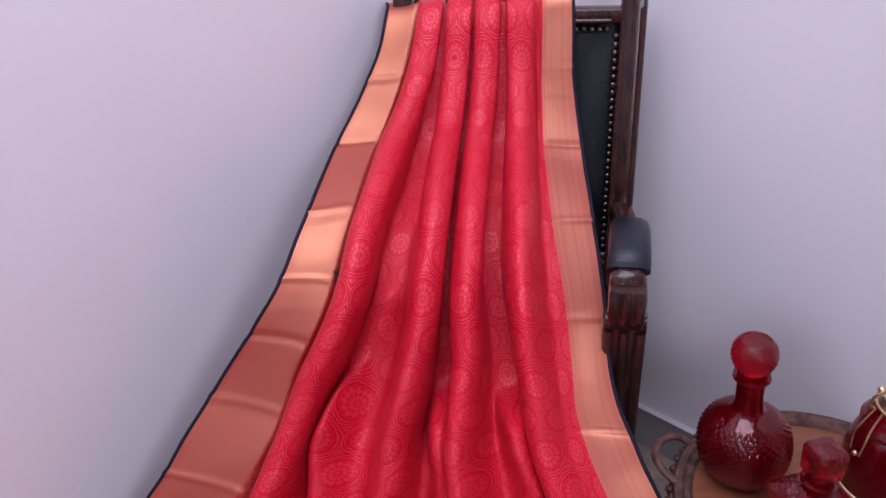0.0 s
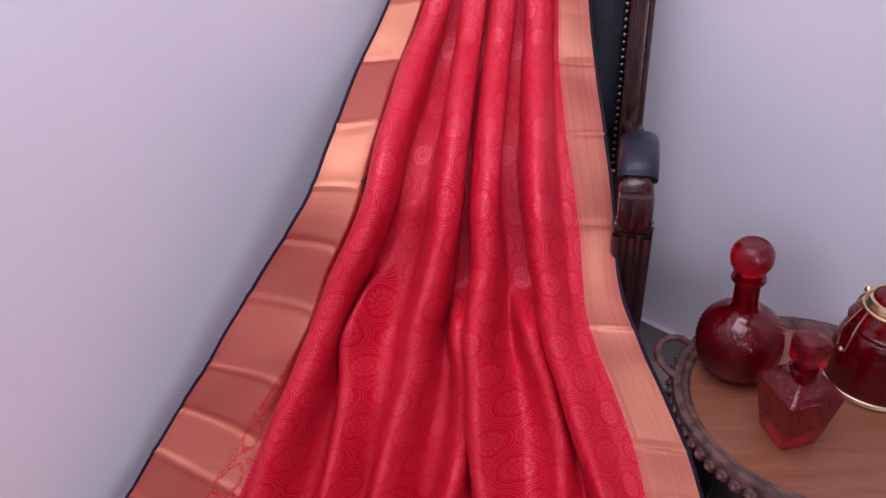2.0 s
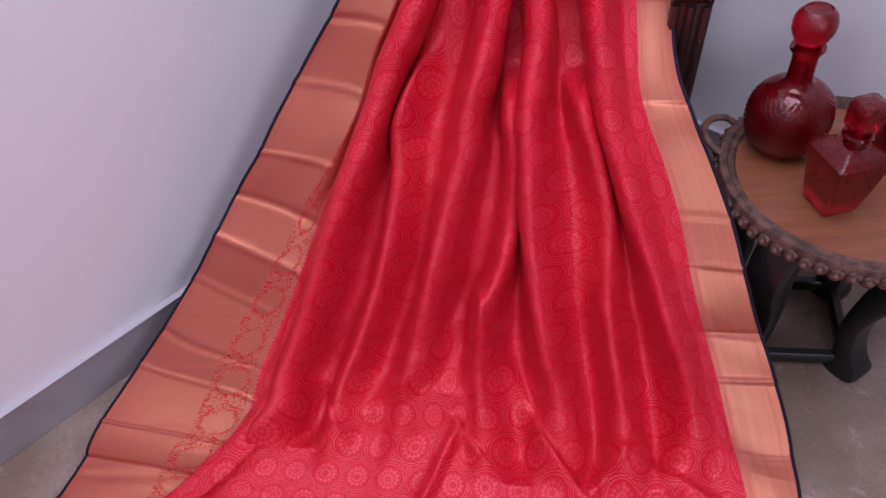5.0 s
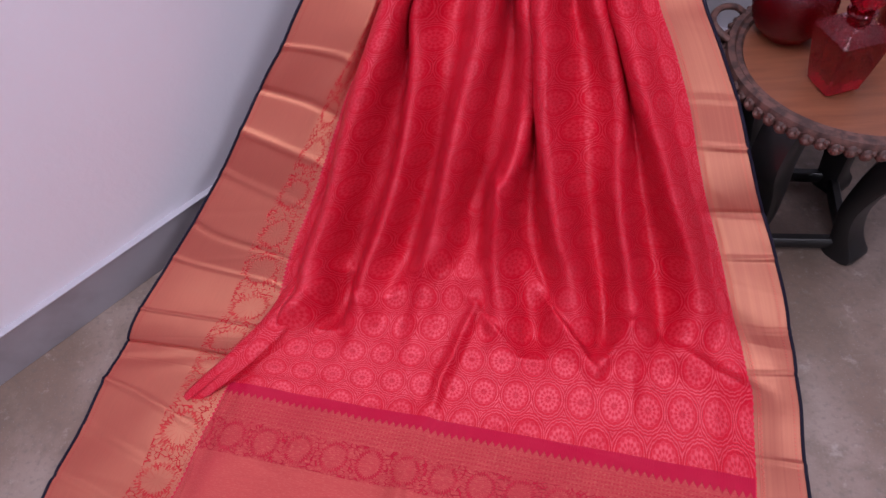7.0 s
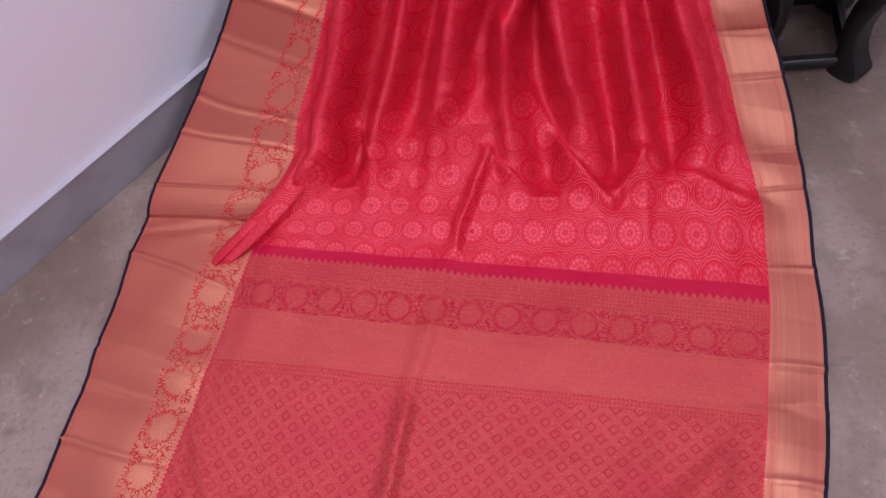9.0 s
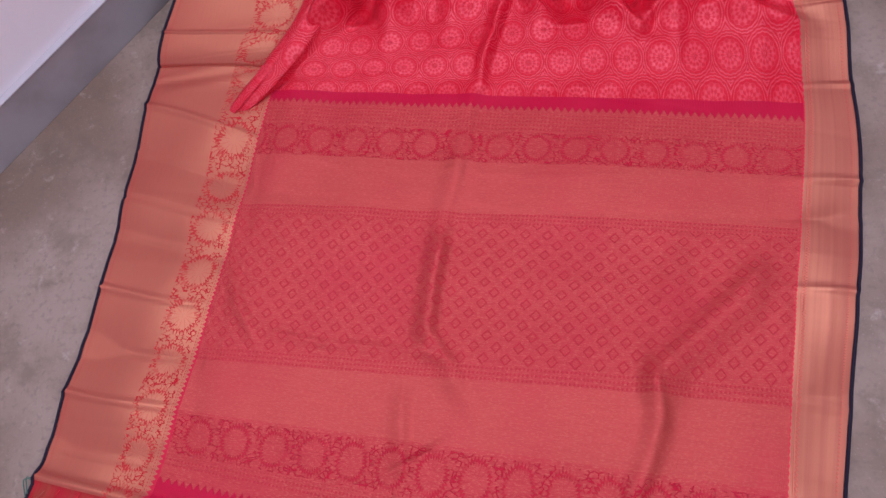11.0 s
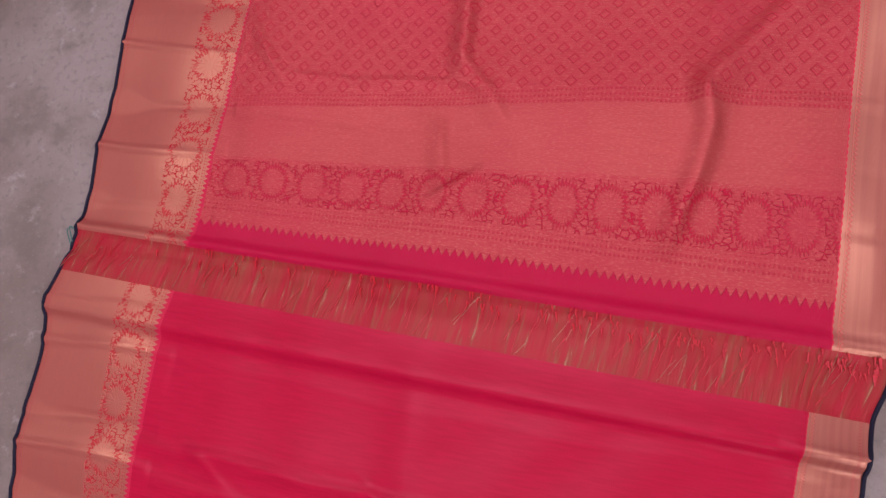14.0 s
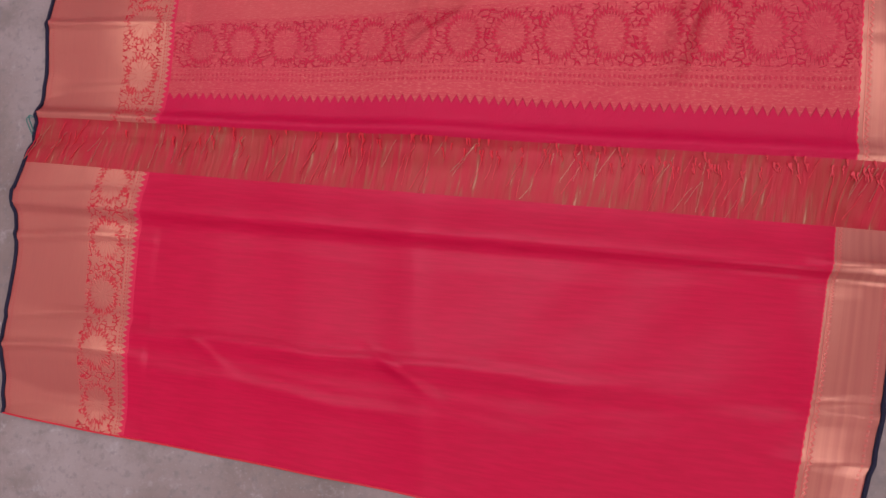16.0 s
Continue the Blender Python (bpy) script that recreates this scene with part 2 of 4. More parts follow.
p = Paint("right_zari_border")
u, v = p.uv()
lean = p.spot(420, 3, (1, 0.06, 1), "uv")
band = p.spot(150, 2, (1, 0.01, 1), "uv")
c = p.mix(band.step(0.3, 0.7), (0.32, 0.058, 0.052), (0.38, 0.090, 0.066))
zig = ((u - U_RIGHT - 0.014) / 0.004 + (v / 0.005).tri()).inside(0.2, 0.8, 0.2) * 0.5
seam = u.inside(1.1565, 1.1595) * (v * (TAU / 0.004)).sin().step(-0.3, 0.3) * 0.35 + u.inside(U_RIGHT + 0.009, U_RIGHT + 0.0105) * 0.4
temple = ONE - (u - U_RIGHT - (v / 0.0070).tri() * 0.0026 - 0.0012).step(-0.0006, 0.0006)
red = zig.most(seam)
c = p.mix(red.least(1.0), c, (0.62, 0.06, 0.06))
c = p.mix(temple, c, (0.58, 0.012, 0.05))
zari_right = p.done(c, Lit(0.34) + lean * 0.08, (ONE - red.most(temple)) * 0.15, height=(ONE - red) * 0.8 + weave(p, u, v) * 0.12, depth=0.0006, IOR=(ONE - red.most(temple).least(1.0)) * 0.9 + 1.4, Specular_IOR_Level=0.52, Specular_Tint=(1.0, 0.61, 0.35, 1))

p = Paint("plain_magenta_silk")
u, v = p.uv()
c = p.mix(p.spot(240, 3, (0.1, 1, 1), "uv").step(0.3, 0.7), (0.41, 0.001, 0.025), (0.47, 0.002, 0.032))
plain_silk = p.done(c, 0.45, 0.0, height=weave(p, u, v) * 0.12, depth=0.0005, **SILK)

p = Paint("loose_thread_band")
u, v = p.uv()
a, b = p.spot(170, 3, (1.0, 0.10, 1), "uv", turn=0.5), p.spot(60, 4, (1.0, 0.16, 1), "uv", turn=0.4)
c = p.mix(b.step(0.35, 0.65), (0.33, 0.034, 0.026), (0.38, 0.014, 0.024))
c = p.mix(a.step(0.54, 0.66) * 0.4, c, (0.22, 0.09, 0.04))
c = p.mix(a.step(0.66, 0.72) * 0.6, c, (0.42, 0.22, 0.12))
thread_band = p.done(c, 0.5, 0.15, height=a, depth=0.0012, **SILK)

p = Paint("navy_piping")
navy = p.done(p.mix(p.spot(300, 2), (0.006, 0.005, 0.014), (0.014, 0.010, 0.024)), 0.7, Specular_IOR_Level=0.2)
p = Paint("red_thread")
red_thread = p.done(p.mix(p.spot(200, 2), (0.46, 0.004, 0.012), (0.60, 0.010, 0.016)), 0.55)
p = Paint("gold_thread")
gold_thread = p.done(p.mix(p.spot(200, 2), (0.28, 0.10, 0.05), (0.42, 0.22, 0.12)), 0.4, 0.4)
p = Paint("green_thread")
green_thread = p.done((0.02, 0.12, 0.09), 0.6)

# ---- materials of the furniture and glass ----
p = Paint("dark_mahogany")
a, b = p.spot(22, 6, (6, 6, 0.6)), p.spot(5, 3)
mahogany = p.done(p.mix(a.step(0.35, 0.7), (0.016, 0.005, 0.0045), (0.046, 0.012, 0.009)), Lit(0.20) + b * 0.1, height=a, depth=0.0002, Coat_Weight=0.15, Coat_Roughness=0.2, Specular_IOR_Level=0.35)
p = Paint("polished_mahogany")
a, b = p.spot(22, 6, (6, 6, 0.6)), p.spot(5, 3)
fluted_wood = p.done(p.mix(a.step(0.35, 0.7), (0.018, 0.008, 0.008), (0.050, 0.019, 0.017)), Lit(0.24) + b * 0.1, height=a, depth=0.0002, Coat_Weight=0.5, Coat_Roughness=0.22)
p = Paint("black_leather")
a = p.spot(230, 4)
leather = p.done(p.mix(p.spot(6, 3).step(0.3, 0.7), (0.006, 0.008, 0.014), (0.013, 0.015, 0.025)), 0.34, height=a, depth=0.0008, Specular_IOR_Level=0.3)
p = Paint("aged_brass")
a = p.spot(60, 4)
brass = p.done(p.mix(a, (0.70, 0.50, 0.28), (0.85, 0.68, 0.45)), 0.28, 1.0, height=a, depth=0.0003)
p = Paint("dark_stud")
stud_metal = p.done((0.16, 0.13, 0.11), 0.32, 1.0)
p = Paint("tray_wood")
a, b, d = p.spot(9, 6, (1, 9, 9), "world", 0.6, 0.1), p.spot(3, 3, source="world"), p.spot(70, 3, (0.5, 6, 1), "world")
c = p.mix(a.step(0.2, 0.85), (0.150, 0.048, 0.023), (0.230, 0.080, 0.038))
c = p.mix(d.step(0.6, 0.75) * 0.3, c, (0.13, 0.045, 0.025))
tray_wood = p.done(p.mix(b.step(0.3, 0.7) * 0.3, c, (0.24, 0.085, 0.045)), 0.42, height=a + d * 0.4, depth=0.0006)
p = Paint("carved_rim_wood")
a = p.spot(60, 5)
rim_wood = p.done(p.mix(a.step(0.35, 0.65), (0.035, 0.014, 0.011), (0.12, 0.052, 0.04)), 0.62, height=a, depth=0.0015)
p = Paint("black_lacquered_wood")
a = p.spot(20, 5)
black_wood = p.done(p.mix(a, (0.006, 0.0055, 0.006), (0.013, 0.012, 0.012)), 0.38, height=a, depth=0.0005)
p = Paint("ruby_glass")
ruby = p.done(p.mix(p.spot(14, 2).step(0.3, 0.7), (0.40, 0.004, 0.014), (0.50, 0.008, 0.022)), 0.06, 0.0, Transmission_Weight=0.9, IOR=1.46)
p = Paint("cut_ruby_glass")
a = p.cells(170, (1, 1, 1), "object")
cut_ruby = p.done(p.mix(p.spot(14, 2).step(0.3, 0.7), (0.30, 0.003, 0.010), (0.40, 0.005, 0.016)), 0.07, 0.0, height=a.step(0.0, 0.35), depth=0.0005, Transmission_Weight=0.9, IOR=1.46)
p = Paint("white_frame_paint")
frame_paint = p.done((0.78, 0.77, 0.76), 0.4)
p = Paint("window_glass")
pane_glass = p.done((0.95, 0.97, 0.96), 0.02, Transmission_Weight=1.0, IOR=1.45)


# ---- mesh helpers ----
def part(name, bm, material, parent=None, label="", smooth=True, at=None):
    me = bpy.data.meshes.new(name)
    bm.normal_update()
    bm.to_mesh(me)
    bm.free()
    me.materials.append(material)
    if smooth:
        me.polygons.foreach_set("use_smooth", [True] * len(me.polygons))
        me.set_sharp_from_angle(angle=radians(38))
    ob = new(name, me)
    if at is not None:
        ob.matrix_world = at
    if parent is not None:
        ob.parent = parent
    if label:
        ob["label"] = label
    return ob


def empty(name, m, label, category, kind="", group=""):
    ob = new(name)
    ob.matrix_world = m
    return tagged(ob, label, category, group, kind)


def box(bm, lo, hi, bevel=0.0, m=None):
    lo, hi = Vector(lo), Vector(hi)
    vs = bmesh.ops.create_cube(bm, size=1.0, matrix=Matrix.Translation((lo + hi) / 2) @ Matrix.Diagonal((*(hi - lo), 1)))["verts"]
    if bevel:
        edges = list({e for q in vs for e in q.link_edges})
        out = bmesh.ops.bevel(bm, geom=edges, offset=bevel, segments=2, profile=0.6, affect="EDGES")
        vs = list({q for fc in out["faces"] for q in fc.verts} | {q for q in vs if q.is_valid})
    if m is not None:
        bmesh.ops.transform(bm, matrix=m, verts=vs)
    return vs


def lathe(bm, profile, steps=48, bump=None, closed=False):
    """Turns (radius, height) pairs round z; bump(angle, row) adds to the radius."""
    rings = []
    for k, (r, z) in enumerate(profile):
        ring = []
        for i in range(steps):
            a = TAU * i / steps
            rr = r + (bump(a, k) if bump else 0.0)
            ring.append(bm.verts.new((rr * math.cos(a), rr * math.sin(a), z)))
        rings.append(ring)
    pairs = list(zip(rings, rings[1:])) + ([(rings[-1], rings[0])] if closed else [])
    for a, b in pairs:
        for i in range(steps):
            j = (i + 1) % steps
            bm.faces.new((a[i], a[j], b[j], b[i]))
    if not closed:
        bm.faces.new(rings[0][::-1])
        bm.faces.new(rings[-1])
    return rings


def smooth_line(points, n):
    """Catmull-Rom through the points, n steps a span."""
    pts = [Vector(q) for q in points]
    pts = [pts[0] * 2 - pts[1], *pts, pts[-1] * 2 - pts[-2]]
    out = []
    for a, b, c, d in zip(pts, pts[1:], pts[2:], pts[3:]):
        for i in range(n):
            t = i / n
            out.append(0.5 * ((2 * b) + (c - a) * t + (2 * a - 5 * b + 4 * c - d) * t * t + (3 * b - a - 3 * c + d) * t ** 3))
    out.append(pts[-2])
    return out


def sweep(bm, line, width, height=None, sides=10, up=Vector((0, 0, 1)), power=1.0, loop=False):
    """A tube along line; width and height are half sizes, numbers or functions of 0..1; power below 1 squares the section."""
    n, rings = len(line), []
    for k, q in enumerate(line):
        t = k / (n - 1)
        a, b = line[(k - 1) % n if loop else max(k - 1, 0)], line[(k + 1) % n if loop else min(k + 1, n - 1)]
        d = (b - a).normalized()
        side = d.cross(up)
        side = side.normalized() if side.length > 1e-5 else Vector((1, 0, 0))
        top = side.cross(d).normalized()
        w = width(t) if callable(width) else width
        h = w if height is None else (height(t) if callable(height) else height)
        ring = []
        for i in range(sides):
            g = TAU * i / sides + math.pi / sides
            c, s = math.cos(g), math.sin(g)
            c, s = math.copysign(abs(c) ** power, c), math.copysign(abs(s) ** power, s)
            ring.append(bm.verts.new(q + side * (w * c) + top * (h * s)))
        rings.append(ring)
    for a, b in list(zip(rings, rings[1:])) + ([(rings[-1], rings[0])] if loop else []):
        for i in range(sides):
            j = (i + 1) % sides
            bm.faces.new((a[i], a[j], b[j], b[i]))
    if not loop:
        bm.faces.new(rings[0][::-1])
        bm.faces.new(rings[-1])


def ball(bm, centre, r, seg=12, squash=(1, 1, 1)):
    bmesh.ops.create_uvsphere(bm, u_segments=seg, v_segments=max(6, seg // 2), radius=r, matrix=Matrix.Translation(centre) @ Matrix.Diagonal((*squash, 1)))


# ---- the room ----
def slab(name, lo, hi, material, label, category, bevel=0.0, parent=None):
    bm = bmesh.new()
    box(bm, lo, hi, bevel)
    ob = part(name, bm, material, parent, smooth=False, at=ROOM)
    return tagged(ob, label, category, "", "structure") if parent is None else ob


slab("floor", (-WALL, -WALL, -0.15), (ROOM_P + WALL, ROOM_Q + WALL, 0), concrete, "grey-brown stained concrete floor, worn and mottled", "floor")
slab("ceiling", (-WALL, -WALL, ROOM_H), (ROOM_P + WALL, ROOM_Q + WALL, ROOM_H + 0.15), ceiling_paint, "plain grey painted ceiling over the room, unseen, greyed to dim reflections", "ceiling")
slab("wall_left", (0, -WALL, 0), (ROOM_P, 0, ROOM_H), wall_paint, "smooth pale lilac painted wall above grey skirting", "wall")
slab("wall_right", (-WALL, -WALL, 0), (0, ROOM_Q, ROOM_H), wall_paint, "smooth pale lilac painted wall behind the chair", "wall")


def pierced(name, boxes, label):
    bm = bmesh.new()
    for lo, hi in boxes:
        box(bm, lo, hi)
    tagged(part(name, bm, dull_paint, smooth=False, at=ROOM), label, "wall", "", "structure")


def framed(name, along, a0, a1, depth, label):
    """A window frame with a middle post, in a wall that runs along p or q."""
    win = empty(name, ROOM, label, "window", "structure")
    for u0, u1, z0, z1 in ((a0, a1, WIN_Z0, WIN_Z0 + 0.05), (a0, a1, WIN_Z1 - 0.05, WIN_Z1), (a0, a0 + 0.05, WIN_Z0 + 0.05, WIN_Z1 - 0.05),
                           (a1 - 0.05, a1, WIN_Z0 + 0.05, WIN_Z1 - 0.05), ((a0 + a1) / 2 - 0.025, (a0 + a1) / 2 + 0.025, WIN_Z0 + 0.05, WIN_Z1 - 0.05)):
        bm = bmesh.new()
        if along == "q":
            box(bm, (depth, u0, z0), (depth + 0.05, u1, z1), 0.004)
        else:
            box(bm, (u0, depth, z0), (u1, depth + 0.05, z1), 0.004)
        part("window_frame", bm, frame_paint, win, smooth=False)


P1, Q1 = ROOM_P + WALL, ROOM_Q + WALL
# unseen walls close the room and keep the light directional
pierced("wall_window", (((ROOM_P, -WALL, 0), (P1, Q1, WIN_Z0)), ((ROOM_P, -WALL, WIN_Z1), (P1, Q1, ROOM_H)),
                        ((ROOM_P, -WALL, WIN_Z0), (P1, WIN_Q0, WIN_Z1)), ((ROOM_P, WIN_Q1, WIN_Z0), (P1, Q1, WIN_Z1))), "plain dark wall out of view, dims stray light, with a wide assumed window")
pierced("wall_back", (((0, ROOM_Q, 0), (ROOM_P, Q1, WIN_Z0)), ((0, ROOM_Q, WIN_Z1), (ROOM_P, Q1, ROOM_H)),
                      ((0, ROOM_Q, WIN_Z0), (SIDE_P0, Q1, WIN_Z1)), ((SIDE_P1, ROOM_Q, WIN_Z0), (ROOM_P, Q1, WIN_Z1))), "plain dark wall out of view, dims stray light, with an assumed window")
# both windows are assumed and out of view; they frame the fill lamps
framed("assumed_window_1", "q", WIN_Q0, WIN_Q1, ROOM_P + 0.09, "assumed wide white framed window, unseen, at an added fill light")
framed("assumed_window_2", "p", SIDE_P0, SIDE_P1, ROOM_Q + 0.09, "assumed white framed window, unseen, at a second added fill light")

# unseen white panel added to house the overhead fill lamp
fixture = empty("added_ceiling_panel", pose(*PANEL, 0, 0, PANEL_TURN), "added flat white ceiling panel, unseen, behind the overhead fill light", "ceiling light")
bm = bmesh.new()
for lo, hi in (((-1.025, -0.675, 0), (1.025, -0.65, 0.07)), ((-1.025, 0.65, 0), (1.025, 0.675, 0.07)), ((-1.025, -0.65, 0), (-1.0, 0.65, 0.07)), ((1.0, -0.65, 0), (1.025, 0.65, 0.07))):
    box(bm, lo, hi)
part("frame", bm, frame_paint, fixture, smooth=False)
bm = bmesh.new()
box(bm, (-1.0, -0.65, 0.01), (1.0, 0.65, 0.02))
part("diffuser", bm, frame_paint, fixture, smooth=False)

SKIRT = 0.1
for name, lo, hi in (("baseboard_left", (0.012, 0, 0), (ROOM_P, 0.012, SKIRT)), ("baseboard_right", (0, 0, 0), (0.012, ROOM_Q, SKIRT))):
    slab(name, lo, hi, skirting_paint, "low grey painted skirting along the wall", "baseboard", 0.002)
# added strips draw the bright line where the skirting's top catches light
for name, lo, hi in (("edge_glint_left", (0.0145, 0, SKIRT + 0.0005), (ROOM_P, 0.0145, SKIRT + 0.0033)), ("edge_glint_right", (0, 0, SKIRT + 0.0005), (0.0145, ROOM_Q, SKIRT + 0.0033))):
    slab(name, lo, hi, edge_glint_paint, "thin pale strip painting the highlight along the top of the skirting", "trim", 0.0009)

# ---- the saree: one long sheet over the chair and across the floor ----
# Stations down its length: v, left edge, right edge.
STATIONS = [
    (-2.02, (-0.100, 1.395, 0.780), (0.210, 1.330, 0.780)),
    (-1.84, (-0.095, 1.378, 0.960), (0.213, 1.313, 0.968)),
    (-1.78, (-0.086, 1.310, 0.966), (0.218, 1.255, 0.976)),
    (-1.67, (-0.114, 1.243, 0.873), (0.223, 1.220, 0.854)),
    (-1.55, (-0.152, 1.175, 0.785), (0.224, 1.150, 0.757)),
    (-1.40, (-0.198, 0.985, 0.726), (0.227, 1.029, 0.689)),
    (-1.26, (-0.240, 0.910, 0.650), (0.228, 0.914, 0.612)),
    (-1.12, (-0.328, 0.875, 0.529), (0.225, 0.815, 0.520)),
    (-1.03, (-0.390, 0.840, 0.448), (0.239, 0.766, 0.475)),
    (-0.95, (-0.430, 0.819, 0.398), (0.263, 0.726, 0.430)),
    (-0.85, (-0.499, 0.781, 0.321), (0.299, 0.664, 0.354)),
    (-0.70, (-0.597, 0.706, 0.196), (0.342, 0.587, 0.250)),
    (-0.54, (-0.703, 0.604, 0.084), (0.392, 0.522, 0.142)),
    (-0.40, (-0.742, 0.520, 0.044), (0.410, 0.440, 0.066)),
    (-0.20, (-0.765, 0.455, 0.022), (0.413, 0.320, 0.030)),
    (0.0, (-0.778, 0.425, 0.012), (0.397, 0.182, 0.014)),
    (0.20, (-0.832, 0.235, 0.008), (0.349, 0.000, 0.009)),
    (0.45, (-0.892, -0.005, 0.007), (0.281, -0.220, 0.007)),
    (0.735, (-0.948, -0.246, 0.007), (0.166, -0.588, 0.007)),
    (0.80, (-0.973, -0.306, 0.006), (0.136, -0.662, 0.006)),
    (0.98, (-1.026, -0.480, 0.006), (0.076, -0.800, 0.006)),
    (1.17, (-1.056, -0.646, 0.005), (-0.034, -1.020, 0.005)),
]
# Pleats that run down the cloth: cloth coordinate of the crest, share of a full roll, then stations (v, place across, height).
PLEATS = [
    (0.285, 1.0, [(-2.02, 0.235, 0.006), (-1.79, 0.235, 0.010), (-1.72, 0.235, 0.024), (-1.56, 0.210, 0.044), (-1.40, 0.205, 0.055), (-1.23, 0.228, 0.060), (-1.10, 0.252, 0.062), (-0.97, 0.260, 0.064), (-0.80, 0.262, 0.064), (-0.60, 0.268, 0.056), (-0.46, 0.267, 0.040), (-0.20, 0.250, 0.008)]),
    (0.42, 0.5, [(-2.02, 0.31, 0.0), (-1.72, 0.31, -0.006), (-1.40, 0.318, -0.030), (-1.15, 0.320, -0.040), (-1.03, 0.324, 0.030), (-0.87, 0.362, 0.026), (-0.75, 0.374, 0.030), (-0.60, 0.371, 0.034), (-0.48, 0.360, 0.026), (-0.20, 0.359, 0.006)]),
    (0.53, 1.0, [(-2.02, 0.390, 0.006), (-1.79, 0.39, 0.011), (-1.72, 0.393, 0.024), (-1.56, 0.410, 0.044), (-1.41, 0.425, 0.056), (-1.30, 0.438, 0.060), (-1.20, 0.466, 0.062), (-1.10, 0.492, 0.064), (-1.00, 0.494, 0.064), (-0.85, 0.478, 0.056), (-0.70, 0.471, 0.044), (-0.56, 0.466, 0.030), (-0.40, 0.458, 0.010), (-0.20, 0.453, 0.004)]),
    (0.68, 0.5, [(-2.02, 0.47, 0.0), (-1.72, 0.475, -0.005), (-1.40, 0.490, -0.026), (-1.14, 0.575, -0.046), (-1.05, 0.592, 0.034), (-0.95, 0.604, 0.022), (-0.86, 0.602, 0.004), (-0.76, 0.592, 0.030), (-0.68, 0.574, 0.050), (-0.56, 0.570, 0.040), (-0.40, 0.578, 0.018), (-0.20, 0.581, 0.004)]),
    (0.80, 1.0, [(-2.02, 0.535, 0.006), (-1.79, 0.54, 0.011), (-1.72, 0.545, 0.024), (-1.60, 0.550, 0.042), (-1.41, 0.550, 0.056), (-1.27, 0.562, 0.060), (-1.15, 0.622, 0.062), (-1.03, 0.640, 0.064), (-0.88, 0.641, 0.064), (-0.75, 0.655, 0.058), (-0.60, 0.672, 0.044), (-0.46, 0.688, 0.022), (-0.20, 0.684, 0.004)]),
    (0.905, 0.5, [(-2.02, 0.63, 0.0), (-1.72, 0.635, -0.005), (-1.40, 0.640, -0.026), (-1.14, 0.738, -0.046), (-1.05, 0.765, 0.034), (-0.95, 0.778, 0.020), (-0.86, 0.784, 0.006), (-0.68, 0.773, 0.022), (-0.50, 0.776, 0.030), (-0.37, 0.778, 0.026), (-0.20, 0.7735, 0.006)]),
    (1.00, 1.0, [(-2.02, 0.700, 0.006), (-1.79, 0.70, 0.011), (-1.72, 0.705, 0.024), (-1.60, 0.718, 0.042), (-1.36, 0.718, 0.055), (-1.28, 0.728, 0.058), (-1.20, 0.765, 0.060), (-1.10, 0.815, 0.060), (-1.00, 0.826, 0.060), (-0.88, 0.836, 0.060), (-0.75, 0.856, 0.056), (-0.60, 0.868, 0.048), (-0.45, 0.872, 0.032), (-0.20, 0.855, 0.006)]),
]
# Hollows between the crests, from the wide border to the narrow one: depth by station, and where the hollow runs out on the floor.
HOLLOWS = [(-0.004, -0.25), (-0.066, -0.34), (-0.060, -0.45), (-0.060, -0.50), (-0.060, -0.27), (-0.058, -0.27), (-0.058, -0.28), (0.014, -0.20)]
# Inner edges of the two borders: v and place across.
INNER_LEFT = [(-2.02, 0.150), (-1.72, 0.150), (-1.53, 0.122), (-1.40, 0.143), (-1.30, 0.155), (-1.14, 0.178), (-1.03, 0.206), (-0.88, 0.206), (-0.75, 0.218), (-0.63, 0.226), (-0.45, 0.226), (-0.18, 0.190), (0.0, 0.190), (0.30, 0.190), (0.60, 0.179), (0.80, 0.171), (1.17, 0.175)]
INNER_RIGHT = [(-2.02, 0.830), (-1.61, 0.826), (-1.39, 0.843), (-1.27, 0.865), (-1.13, 0.902), (-1.04, 0.913), (-0.88, 0.918), (-0.63, 0.915), (-0.50, 0.918), (-0.24, 0.931), (0.0, 0.927), (0.60, 0.924), (0.735, 0.925), (0.80, 0.917), (1.0, 0.920), (1.17, 0.930)]
OUTER_LEFT = [(-2.02, 0.0), (-1.72, 0.0), (-1.66, -0.027), (-1.55, -0.050), (-1.38, -0.015), (-1.29, -0.004), (-1.20, -0.015), (-1.10, -0.012), (-0.93, -0.002), (-0.80, 0.008), (-0.60, 0.006), (-0.40, -0.008), (0.0, -0.006), (0.22, 0.008), (0.38, 0.018), (0.60, 0.011), (0.80, 0.005), (0.85, 0.000), (0.92, 0.012), (1.02, 0.002), (1.17, 0.003)]
OUTER_RIGHT = [(-2.02, 0.985), (-1.70, 0.988), (-1.40, 0.998), (-1.20, 0.992), (-1.06, 1.022), (-0.95, 1.016), (-0.77, 1.009), (-0.60, 0.998), (-0.40, 1.001), (-0.20, 0.996), (-0.05, 0.990), (0.20, 0.996), (0.50, 0.989), (0.63, 0.984), (0.735, 0.990), (0.80, 0.979), (1.03, 0.988), (1.17, 0.991)]
NU, NV = 340, 640


